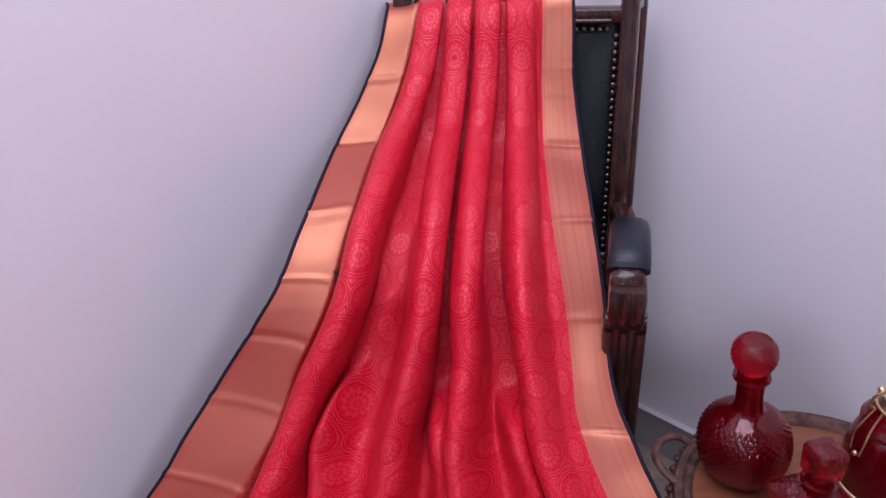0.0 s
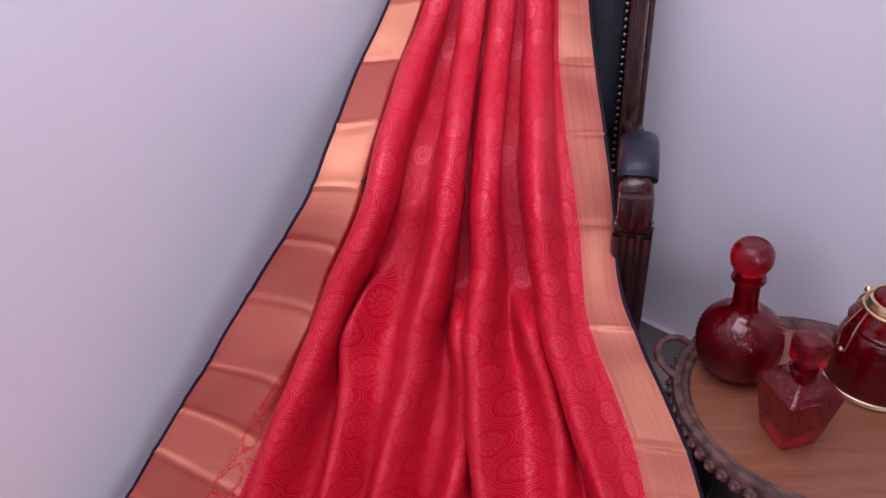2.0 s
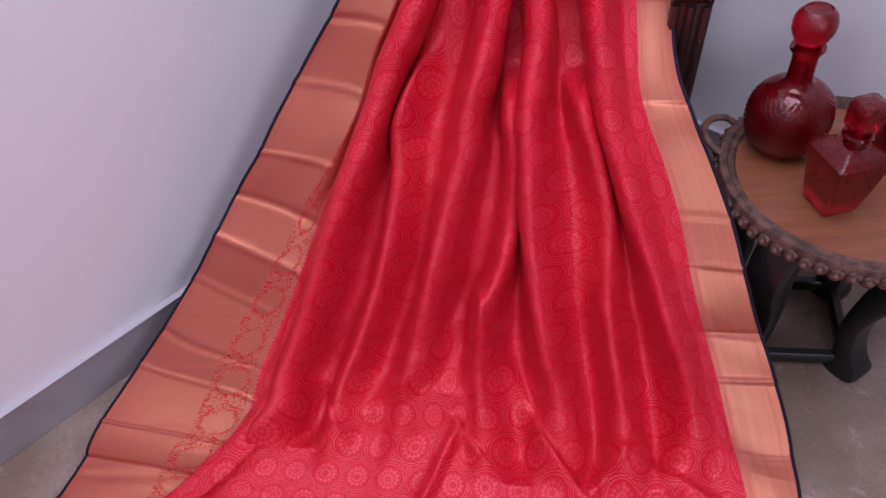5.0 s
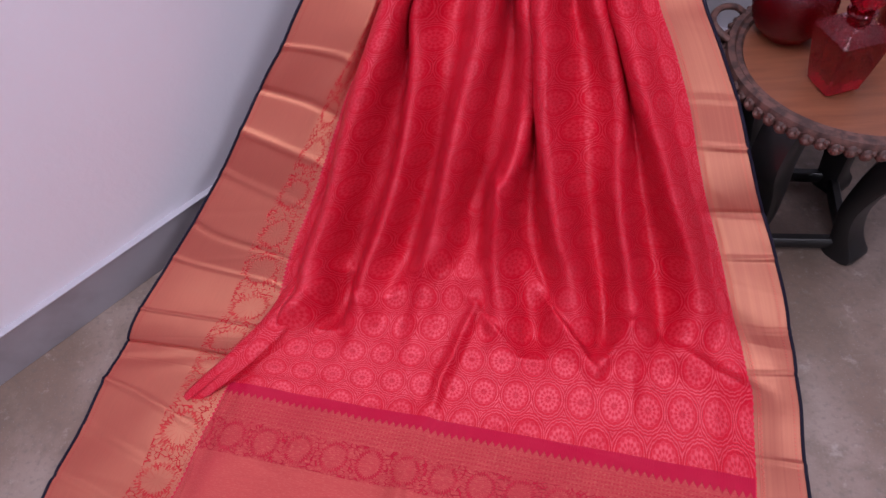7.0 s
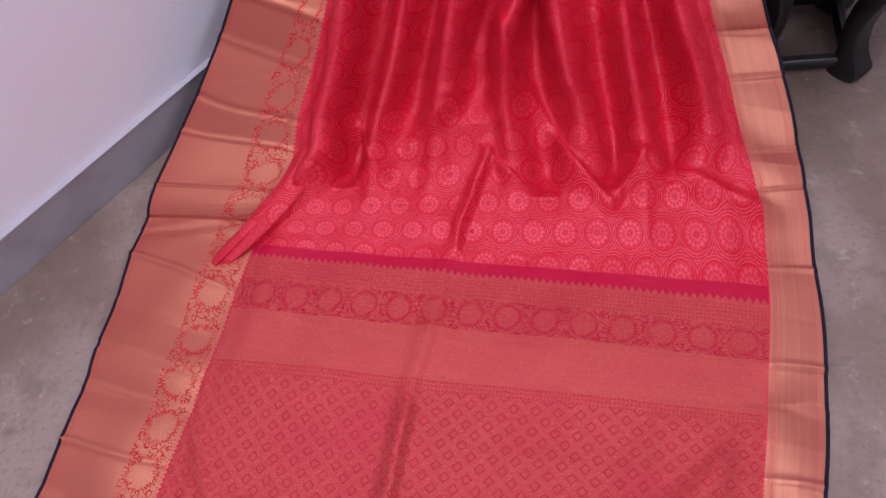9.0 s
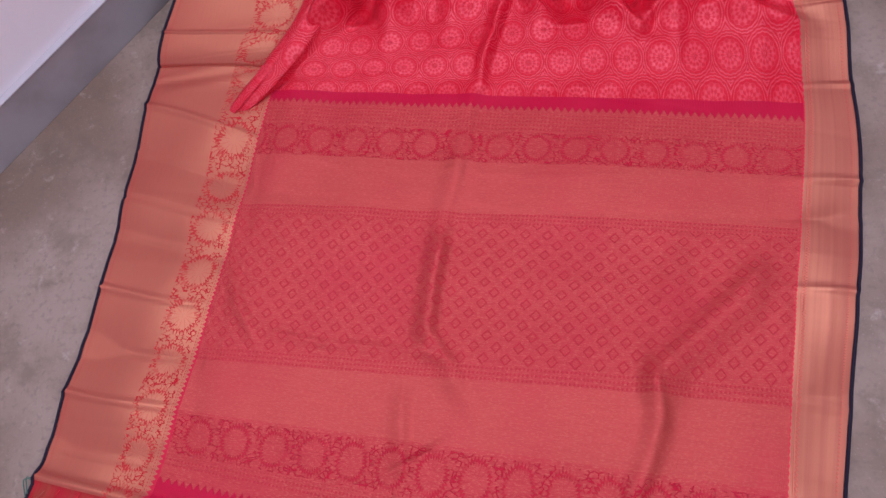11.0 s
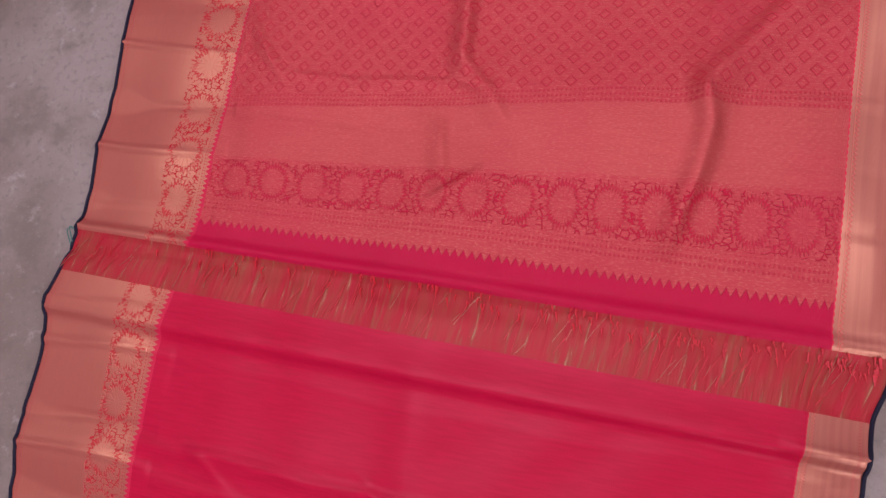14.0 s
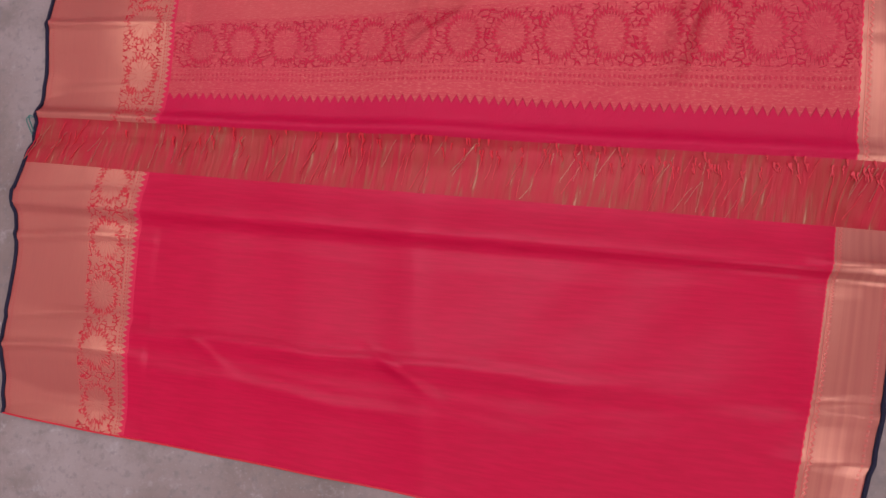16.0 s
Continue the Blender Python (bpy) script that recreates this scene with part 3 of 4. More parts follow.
def cubic(xs, ys, x):
    """Monotone-looking smooth interpolation (Hermite with limited slopes) of columns ys at xs."""
    xs, ys = np.asarray(xs, float), np.asarray(ys, float)
    if ys.ndim == 1:
        ys = ys[:, None]
    h = np.diff(xs)[:, None]
    d = np.diff(ys, axis=0) / h
    m = np.zeros_like(ys)
    same = d[:-1] * d[1:] > 0
    w1, w2 = 2 * h[1:] + h[:-1], h[1:] + 2 * h[:-1]
    with np.errstate(divide="ignore", invalid="ignore"):
        m[1:-1] = np.where(same, (w1 + w2) / (w1 / d[:-1] + w2 / d[1:]), 0)
    m[0], m[-1] = d[0], d[-1]
    k = np.clip(np.searchsorted(xs, x) - 1, 0, len(xs) - 2)
    t = ((x - xs[k]) / (xs[k + 1] - xs[k]))[:, None]
    hh = h[k]
    return ((1 + 2 * t) * (1 - t) ** 2 * ys[k] + t * (1 - t) ** 2 * hh * m[k] + t * t * (3 - 2 * t) * ys[k + 1] + t * t * (t - 1) * hh * m[k + 1])


us = np.linspace(0, W_CLOTH, NU + 1)
for mark in (U_LEFT, U_RIGHT):
    us[np.argmin(abs(us - mark))] = mark
vs = np.linspace(STATIONS[0][0], STATIONS[-1][0], NV + 1)
for mark in (0.0, 0.735, 0.80):
    vs[np.argmin(abs(vs - mark))] = mark
rows = cubic([s[0] for s in STATIONS], [(*s[1], *s[2]) for s in STATIONS], vs)
left, right = rows[:, 0:3], rows[:, 3:6]
wide = np.linalg.norm(right - left, axis=1)


def down(keys):
    """Columns of a table of stations, at every row of the cloth."""
    return cubic([k[0] for k in keys], [k[1:] for k in keys], vs)


# the section of the cloth at each row: knots of cloth coordinate, place across and height
calm = np.interp(vs, [-0.42, -0.15], [0.0, 1.0])
calm = calm * calm * (3 - 2 * calm)
roll_r = np.interp(vs, [-2.0, -1.5, -1.1, -0.8, -0.5, -0.4], [0.023, 0.028, 0.027, 0.024, 0.028, 0.040])
# the hollows hang steeply under the seat's edge, while the crests flare out
steep = np.interp(vs, [-1.65, -1.4, -1.2, -1.05, -0.95, -0.72, -0.58, -0.40], [0.3, 0.45, 0.8, 0.7, 0.6, 0.8, 0.85, 0.7])
flare = np.interp(vs, [-1.15, -1.0, -0.85, -0.65], [1.0, 0.85, 0.9, 1.05])
ramp_in = np.interp(vs, [-1.80, -1.70, -1.50], [0.12, 0.35, 1.0])
inner_l, inner_r, outer_l, outer_r = (down(k)[:, 0] for k in (INNER_LEFT, INNER_RIGHT, OUTER_LEFT, OUTER_RIGHT))
# up on the chair the inner part of the wide border is tucked under the first pleat
tuck = np.interp(vs, [-1.0, -0.66], [1.0, 0.0])
knots = [(0.0, outer_l, 0 * vs), (0.115, outer_l + (inner_l - outer_l) * (0.57 + 0.39 * tuck), 0.004 + 0 * vs), (U_LEFT, inner_l + tuck * 0.008 / wide, 0.004 * (1 - calm) - 0.022 * tuck * ramp_in)]
sides = []
for crest_u, full, keys in PLEATS:
    at, high = down(keys[:-1] + [keys[-1], (1.17, crest_u / W_CLOTH, 0.0)]).T
    high = high * flare
    at = at * (1 - calm) + crest_u / W_CLOTH * calm
    r = roll_r * (0.55 + 0.45 * full)
    reach = 0.030 * (0.6 + 0.4 * full)
    fall = np.maximum(high + 0.060 * steep * ramp_in, 0.0) * (1 - calm)
    lhs = (crest_u - reach, (at - 0.80 * r / wide) * (1 - calm) + (crest_u - reach) / W_CLOTH * calm, high - 0.42 * fall)
    rhs = (crest_u + reach, (at + 1.00 * r / wide) * (1 - calm) + (crest_u + reach) / W_CLOTH * calm, high - 0.28 * fall)
    if crest_u == PLEATS[0][0]:
        # the first pleat rolls right over the border's inner edge
        lhs = (lhs[0], np.minimum(lhs[1], (inner_l + 0.006 / wide) * tuck + lhs[1] * (1 - tuck)), lhs[2])
    sides.append((lhs, (crest_u, at, high), rhs))
for k in range(len(sides) + 1):
    a = sides[k - 1][2] if k else knots[2]
    b = sides[k][0] if k < len(sides) else (U_RIGHT, inner_r, 0.006 * (1 - calm))
    depth, end = HOLLOWS[k]
    sink = np.clip((end - vs) / 0.15, 0, 1)
    sink = sink * (2 - sink)
    # a broad floor to the hollow, a little nearer the next crest
    for share, at_share, deep in ((0.36, 0.38, 0.92), (0.68, 0.72, 1.0)):
        mid_u = a[0] * (1 - share) + b[0] * share
        mid_at = (a[1] * (1 - at_share) + b[1] * at_share) * (1 - calm) + mid_u / W_CLOTH * calm
        mid_h = depth * deep * steep * sink * ramp_in + (1 - sink) * np.minimum(a[2], b[2]) * 0.6
        knots.append((mid_u, mid_at, np.minimum(mid_h, np.minimum(a[2], b[2]) + 0.004)))
    if k < len(sides):
        knots.extend(sides[k])
knots += [(U_RIGHT, inner_r, 0.006 * (1 - calm)), (W_CLOTH, outer_r, 0 * vs)]
ku = np.array([k[0] for k in knots])
sections = cubic(ku, np.concatenate([np.array([k[1] for k in knots]), np.array([k[2] for k in knots])], axis=1), us)
# silk bends softly: round off the section
soft = np.exp(-(np.arange(-9, 10) / 3.6) ** 2)
soft /= soft.sum()
ends = [np.repeat(sections[:1], 9, axis=0), sections, np.repeat(sections[-1:], 9, axis=0)]
padded = np.concatenate([2 * ends[0] - sections[9:0:-1], sections, 2 * ends[2] - sections[-2:-11:-1]])
sections = sum(w * padded[k:k + NU + 1] for k, w in enumerate(soft))
place, relief = sections[:, :NV + 1].T.copy(), sections[:, NV + 1:].T.copy()
U, V = np.meshgrid(us, vs)
# length along the cloth, for its woven pattern
keys = [s[0] for s in STATIONS]
runs = [(math.dist(a[1], b[1]) + math.dist(a[2], b[2])) / 2 for a, b in zip(STATIONS, STATIONS[1:])]
woven = np.concatenate([[0], np.cumsum(runs)])
woven -= woven[keys.index(0.0)]
woven = np.where(np.array(keys) > 0, keys, woven)
VT = np.interp(V, keys, woven)
sheet = left[:, None, :] + (right - left)[:, None, :] * place[:, :, None]
# the way out of the sheet, from the centre line
along = np.gradient((left + right) / 2, vs, axis=0)
across = right - left
out = np.cross(along, across)
out /= np.linalg.norm(out, axis=1)[:, None]
out *= np.sign(out[:, 2] + 1e-9)[:, None]
# the pleats swell a little on the way down
relief *= 1 + 0.08 * np.sin(V * 9 + U * 14) + 0.07 * np.sin(V * 17 - U * 9)


def bell(x, w):
    return np.exp(-(x / w) ** 2)


def crease(x0, y0, x1, y1, height, width):
    """A ridge (or groove) between two places of the plan, sharper on one side."""
    X, Y = sheet[:, :, 0], sheet[:, :, 1]
    dx, dy = x1 - x0, y1 - y0
    ln = math.hypot(dx, dy)
    s = ((X - x0) * dx + (Y - y0) * dy) / ln
    d = ((X - x0) * dy - (Y - y0) * dx) / ln
    d = d + 0.003 * np.sin(s * 26 + x0 * 40) + 0.001 * np.sin(s * 61 + y0 * 30)
    ends = 1 / (1 + np.exp(-(s + 0.01) / 0.012)) / (1 + np.exp((s - ln - 0.01) / 0.012))
    return height * ends * np.where(d > 0, bell(d, width), bell(d, width * 0.55))


drop = np.zeros_like(relief)
for spec in (
    # the arms of the ridge between two hollows, and the sharp fold that leaves them
    (-0.067, 0.628, -0.240, 0.531, 0.022, 0.022), (-0.067, 0.628, 0.010, 0.480, 0.018, 0.024), (0.010, 0.480, 0.084, 0.378, 0.016, 0.018),
    (-0.116, 0.490, -0.180, 0.340, 0.020, 0.014), (-0.116, 0.490, -0.068, 0.440, 0.008, 0.010),
    (-0.36, 0.552, -0.46, 0.480, 0.024, 0.030), (-0.44, 0.500, -0.551, 0.401, 0.012, 0.026),
    (0.150, 0.443, 0.090, 0.377, 0.018, 0.016), (0.150, 0.443, 0.139, 0.311, 0.006, 0.020), (0.159, 0.438, 0.334, 0.334, 0.014, 0.028),
    (-0.346, 0.555, -0.322, 0.503, 0.008, 0.010), (-0.057, 0.911, -0.159, 0.843, 0.020, 0.016), (-0.159, 0.843, -0.184, 0.814, 0.016, 0.014),
    # creases of the part that lies on the floor
    (-0.200, 0.300, -0.241, 0.174, 0.006, 0.022), (-0.241, 0.174, -0.283, 0.035, 0.007, 0.022), (-0.287, 0.042, -0.312, -0.093, 0.016, 0.020), (-0.312, -0.093, -0.272, -0.194, 0.007, 0.020),
    (0.0, -0.211, -0.004, -0.266, 0.015, 0.020), (-0.004, -0.266, -0.079, -0.401, 0.015, 0.020), (0.0, -0.211, 0.180, -0.063, 0.014, 0.034), (0.0, -0.211, 0.063, -0.027, 0.008, 0.028),
    (-0.572, -0.062, -0.290, -0.136, 0.0035, 0.008), (-0.632, 0.040, -0.600, -0.052, 0.005, 0.012), (-0.359, -0.187, -0.366, -0.282, 0.006, 0.016), (-0.366, -0.282, -0.335, -0.270, 0.007, 0.010),
    (-0.835, -0.576, -0.491, -0.685, 0.004, 0.010), (-0.491, -0.685, -0.231, -0.767, 0.0035, 0.012), (-0.499, -0.682, -0.470, -0.718, 0.005, 0.008), (-0.764, -0.599, -0.728, -0.638, 0.003, 0.010),
    (-0.842, -0.617, -0.505, -0.748, 0.0025, 0.012), (-0.44, -0.52, -0.50, -0.90, 0.003, 0.03),
):
    drop += crease(*spec)
# where the cloth stands off the floor in low swells
for x, y, wide, tall in ((-0.12, -0.22, 0.17, 0.022), (-0.36, -0.36, 0.11, 0.018), (-0.05, 0.10, 0.14, 0.010), (-0.45, 0.12, 0.10, 0.010), (-0.30, -0.62, 0.16, 0.008)):
    drop += tall * bell(sheet[:, :, 0] - x, wide) * bell(sheet[:, :, 1] - y, wide * 0.8)

# the fold lines pressed across the cloth when it lay in a stack
FOLDS_LEFT = [-2.02, -1.80, -1.66, -1.54, -1.42, -1.29, -1.19, -1.09, -0.95, -0.865, -0.79, -0.715, -0.62, -0.55, -0.40, -0.24, 0.065, 0.14, 0.225, 0.29, 0.39, 0.49, 0.58, 0.68, 0.77, 0.84, 0.90, 1.01, 1.06, 1.14, 1.18]
FOLDS_RIGHT = [-2.02, -1.82, -1.68, -1.55, -1.39, -1.23, -1.06, -0.855, -0.775, -0.64, -0.54, -0.38, -0.26, -0.04, 0.15, 0.215, 0.34, 0.50, 0.63, 0.77, 0.85, 1.03, 1.08, 1.18]
bent = V + 0.006 * np.sin(U * 7) + 0.003 * np.sin(U * 23 + V * 5)
# on the wide border the fold lines slant towards the floor
lines_of = (bent - U * np.interp(V, [-1.5, -0.95, -0.6, -0.4, 0.0, 0.25, 0.75], [0.02, 0.2, 0.42, 0.42, 0.3, 0.2, 0.0]), bent)
weights = (np.clip(1 - U / (U_LEFT + 0.02), 0, 1) ** 0.4, np.clip((U - U_RIGHT + 0.04) / 0.09, 0, 1))
edge_wave = []
for folds, weight, bent in zip((FOLDS_LEFT, FOLDS_RIGHT), weights, lines_of):
    signs = [(-1) ** k * (0.5 + 0.7 * random.random()) for k in range(len(folds))]
    relief += np.interp(bent, folds, signs) * (0.0006 + 0.0062 * weight) * np.interp(V, [-1.35, -1.05, 0.1], [0.12, 1.05, 1.2])
    for a, b in zip(folds, folds[1:]):
        t = np.clip((bent - a) / (b - a), 0, 1)
        relief += (t * (1 - t) * 4) * 0.04 * (b - a) * (random.random() * 1.3 - 0.25) * weight * np.interp(V, [-1.4, -1.1], [0.3, 1.0])
    for k, q in enumerate(folds):
        relief += bell(bent - q, 0.0045) * (0.0004 + 0.0036 * weight) * (1 if k % 3 else -1)
    edge_wave.append(0.003 * np.interp(vs, folds, signs))
relief += 0.0016 * np.sin(U * 31 + 3 * np.sin(V * 6)) * np.sin(V * 21 + 2 * np.sin(U * 8))
# the rolled edge where the shawl end stops, above the loose threads
roll = bell(V - 0.728, 0.008) * 0.009 - bell(V - 0.765, 0.02) * 0.003 + bell(V - 0.755, 0.012) * 0.002 + np.where(V > 0.855, bell(V - 0.855, 0.010), bell(V - 0.855, 0.04)) * 0.012 + np.where(V > 1.03, bell(V - 1.03, 0.012), bell(V - 1.03, 0.05)) * 0.006 * np.clip(U * 2.2, 0.3, 1)
grid = sheet + out[:, None, :] * relief[:, :, None]
grid[:, :, 2] += drop + roll
low = 0.0025 + 0.0006 * np.sin(U * 40) * np.sin(V * 33)
grid[:, :, 2] = np.maximum(grid[:, :, 2], low)
# edges waver where the fold lines meet them
grid[:, :, 0] += edge_wave[0][:, None] * np.clip(1 - us / 0.2, 0, 1)[None, :] - edge_wave[1][:, None] * np.clip((us - 1.0) / 0.17, 0, 1)[None, :]

du, dv = np.gradient(grid, axis=1), np.gradient(grid, axis=0)
normals = np.cross(dv, du)
normals /= np.linalg.norm(normals, axis=2)[:, :, None] + 1e-12

saree = empty("saree", Matrix(), "red brocade silk saree with gold zari borders, draped over the chair", "saree")


def panel(name, u0, u1, v0, v1, material, label=""):
    i0, i1 = np.argmin(abs(us - u0)), np.argmin(abs(us - u1))
    j0, j1 = np.argmin(abs(vs - v0)), np.argmin(abs(vs - v1))
    pts = grid[j0:j1 + 1, i0:i1 + 1].reshape(-1, 3)
    nrm = normals[j0:j1 + 1, i0:i1 + 1].reshape(-1, 3)
    w, h = i1 - i0 + 1, j1 - j0 + 1
    q = (np.arange(h - 1)[:, None] * w + np.arange(w - 1)[None, :]).reshape(-1)
    faces = np.stack([q, q + w, q + w + 1, q + 1], axis=1)
    me = bpy.data.meshes.new(name)
    me.from_pydata(pts.tolist(), [], faces.tolist())
    layer = me.uv_layers.new(name="cloth")
    uv = np.stack([U[j0:j1 + 1, i0:i1 + 1].reshape(-1), VT[j0:j1 + 1, i0:i1 + 1].reshape(-1)], axis=1)
    layer.data.foreach_set("uv", uv[faces.reshape(-1)].reshape(-1))
    me.materials.append(material)
    me.polygons.foreach_set("use_smooth", [True] * len(me.polygons))
    me.normals_split_custom_set_from_vertices(nrm.tolist())
    ob = new(name, me)
    ob.parent = saree
    if label:
        ob["label"] = label
    return ob


V0, VP, VF, VG, VE = vs[0], 0.0, 0.735, 0.80, vs[-1]
panel("body", U_LEFT, U_RIGHT, V0, VP, brocade, "red silk with woven medallions in rose and gold")
panel("pallu", U_LEFT, U_RIGHT, VP, VF, pallu_silk, "rose gold end piece with flower bands and a diamond lattice")
panel("plain_end", U_LEFT, U_RIGHT, VG, VE, plain_silk, "plain magenta silk end")
panel("left_border", 0, U_LEFT, V0, VF, zari_left, "wide gold zari border with a red vine")
panel("left_border", 0, U_LEFT, VG, VE, zari_left, "wide gold zari border with a red vine")
panel("right_border", U_RIGHT, W_CLOTH, V0, VF, zari_right, "narrow gold zari border with a toothed edge")
panel("right_border", U_RIGHT, W_CLOTH, VG, VE, zari_right, "narrow gold zari border with a toothed edge")
panel("thread_band", 0, W_CLOTH, VF, VG, thread_band, "unwoven band of loose red and gold threads")

# the tail of the first pleat: a flattened roll of the red silk that lies over the wide border
tail_line = smooth_line([(-0.402, 0.600, 0.100), (-0.428, 0.545, 0.070), (-0.475, 0.480, 0.042), (-0.540, 0.420, 0.024), (-0.600, 0.370, 0.014), (-0.640, 0.342, 0.008)], 8)
bm = bmesh.new()
layer = bm.loops.layers.uv.new("cloth")
ROUND = 22
rings = []
for k, q in enumerate(tail_line):
    t = k / (len(tail_line) - 1)
    d = (tail_line[min(k + 1, len(tail_line) - 1)] - tail_line[max(k - 1, 0)]).normalized()
    side = d.cross(Vector((0, 0, 1))).normalized()
    grow = min(1.0, 0.15 + t / 0.35)
    half, tall = grow * 0.054 * (1 - t) ** 0.8 + 0.006, grow * 0.050 * (1 - t) ** 0.6 + 0.004
    # steep towards the wall, long and flat towards the open cloth
    ring = [bm.verts.new(q + side * (-half * math.cos(math.pi * i / ROUND) * (1.0 if i < ROUND / 2 else 0.62)) + Vector((0, 0, tall * math.sin(math.pi * i / ROUND) ** 0.8 - 0.012 * (1 - t))) + side * (0.003 * math.sin(t * 11 + i))) for i in range(ROUND + 1)]
    rings.append(ring)
for k in range(len(rings) - 1):
    for i in range(ROUND):
        face = bm.faces.new((rings[k][i], rings[k][i + 1], rings[k + 1][i + 1], rings[k + 1][i]))
        for loop, (kk, ii) in zip(face.loops, ((k, i), (k, i + 1), (k + 1, i + 1), (k + 1, i))):
            loop[layer].uv = (0.24 + 0.11 * ii / ROUND, -0.45 + 0.42 * kk / (len(rings) - 1))
part("fold", bm, brocade, saree, "rolled fold of red brocade lying over the border")

for column, name in ((0, "edge_binding"), (NU, "edge_binding")):
    bm = bmesh.new()
    sweep(bm, [Vector(q) + Vector((0, 0, 0.0005)) for q in grid[::2, column]], 0.0028, 0.0024, 8)
    part(name, bm, navy, saree, "dark navy bound edge")
bm = bmesh.new()
sweep(bm, [Vector(q) for q in grid[-1, ::3]], 0.0012, 0.0012, 6)
part("hem", bm, red_thread, saree, "narrow rolled magenta hem")


def strands(name, material, count, radius, length, spread, label):
    """Loose threads that lie over the unwoven band, one mesh."""
    bm = bmesh.new()
    j0, j1 = np.argmin(abs(vs - VF)), np.argmin(abs(vs - VG))
    for _ in range(count):
        i = random.randrange(4, NU - 4)
        q = Vector(grid[j0, i])
        e = Vector(grid[j1, max(0, min(NU, i - random.randrange(0, spread)))])
        k = length * (0.35 + 0.65 * random.random())
        s = random.random() * (1 - k)
        line = []
        for step in range(6):
            t = s + k * step / 5
            j = int(round(j0 + (j1 - j0) * t))
            base = q.lerp(e, t)
            base.z = grid[j, i][2] + 0.0012 + 0.0012 * random.random()
            base.x += 0.0015 * (random.random() - 0.5)
            line.append(base)
        sweep(bm, line, radius, radius, 4)
    ob = part(name, bm, material, saree, label)
    ob["kind"] = "stuff"


strands("gold_threads", gold_thread, 34, 0.0003, 0.6, 18, "loose gold threads")
strands("red_threads", red_thread, 70, 0.00055, 0.6, 12, "loose red threads")
bm = bmesh.new()
j0 = np.argmin(abs(vs - VF))
for k in range(170):
    i = min(NU - 6, 40 + int(NU * random.random() ** 0.6))
    q = Vector(grid[j0 + random.randrange(0, 4), i])
    reach = 0.4 + 0.8 * random.random()
    line = [q + Vector((0.0030 * (random.random() - 0.5) - 0.0006 * s, -0.0042 * s * reach, 0.0012 + 0.0004 * random.random())) for s in range(4)]
    sweep(bm, line, lambda t: 0.0017 * (1 - 0.7 * t), None, 5)
ob = part("thread_knot", bm, red_thread, saree, "small bright red thread knots")
ob["kind"] = "stuff"
bm = bmesh.new()
tip = Vector(grid[j0, 0])
for k in range(2):
    sweep(bm, smooth_line([tip, tip + Vector((-0.010 - 0.004 * k, 0.004 - 0.003 * k, 0.002)), tip + Vector((-0.006 - 0.003 * k, -0.02 - 0.004 * k, 0.001))], 4), 0.0008, None, 4)
part("loose_green_thread", bm, green_thread, saree, "dark green thread ends")

# ---- the armchair ----
CHAIR = pose(0.1276, 1.2843, 0, 0, 0, -12.1)
chair = empty("armchair", CHAIR, "carved dark mahogany armchair with studded black leather back", "chair")
HALF = 0.210


def back_y(z):
    """The back leans away from the seat."""
    return -0.105 + 0.105 * (z - 0.42) / 0.56


def chair_part(name, bm, material, label=""):
    ob = part(name, bm, material, None, label)
    ob.parent = chair
    return ob


for side in (-1, 1):
    bm = bmesh.new()
    line = [Vector((side * (HALF - 0.021), back_y(z) + (0.05 if z < 0.1 else 0), z)) for z in (0.0, 0.2, 0.42, 0.6, 0.8, 0.985)]
    sweep(bm, smooth_line(line, 4), 0.021, 0.019, 12, Vector((0, 1, 0)), 0.45)
    for off in (-0.015, 0.015):
        sweep(bm, [Vector((side * (HALF - 0.021) + off, back_y(z) - 0.0195, z)) for z in (0.5, 0.6, 0.75, 0.96)], 0.0045, 0.004, 8, Vector((0, 1, 0)))
    chair_part("back_post", bm, mahogany)
for z0, z1, name in ((0.934, 0.960, "top_rail"), (0.50, 0.545, "lower_rail")):
    bm = bmesh.new()
    zc = (z0 + z1) / 2
    sweep(bm, smooth_line([(-HALF + 0.035, back_y(zc), zc), (0, back_y(zc), zc), (HALF - 0.035, back_y(zc), zc)], 6), 0.018, (z1 - z0) / 2, 12, Vector((0, 0, 1)), 0.5)
    sweep(bm, smooth_line([(-HALF + 0.055, back_y(zc) - 0.018, z0 + 0.006), (HALF - 0.055, back_y(zc) - 0.018, z0 + 0.006)], 4), 0.004, 0.004, 8)
    chair_part(name, bm, mahogany)
bm = bmesh.new()
n = 14
cells = {}
for i in range(n + 1):
    for j in range(n + 1):
        x, z = -0.169 + 0.338 * i / n, 0.548 + 0.390 * j / n
        puff = (1 - (2 * i / n - 1) ** 6) * (1 - (2 * j / n - 1) ** 6)
        cells[i, j] = bm.verts.new((x, back_y(z) + 0.006 - 0.018 * puff, z))
for i in range(n):
    for j in range(n):
        bm.faces.new((cells[i, j], cells[i + 1, j], cells[i + 1, j + 1], cells[i, j + 1]))
bmesh.ops.solidify(bm, geom=bm.faces[:], thickness=0.02)
back_pad = chair_part("back_cushion", bm, leather, "padded black leather back")
stud = bmesh.new()
ball(stud, (0, 0, 0), 0.0046, 8, (1, 0.6, 1))
stud_mesh = bpy.data.meshes.new("stud")
stud.to_mesh(stud_mesh)
stud.free()
stud_mesh.materials.append(stud_metal)
stud_mesh.polygons.foreach_set("use_smooth", [True] * len(stud_mesh.polygons))
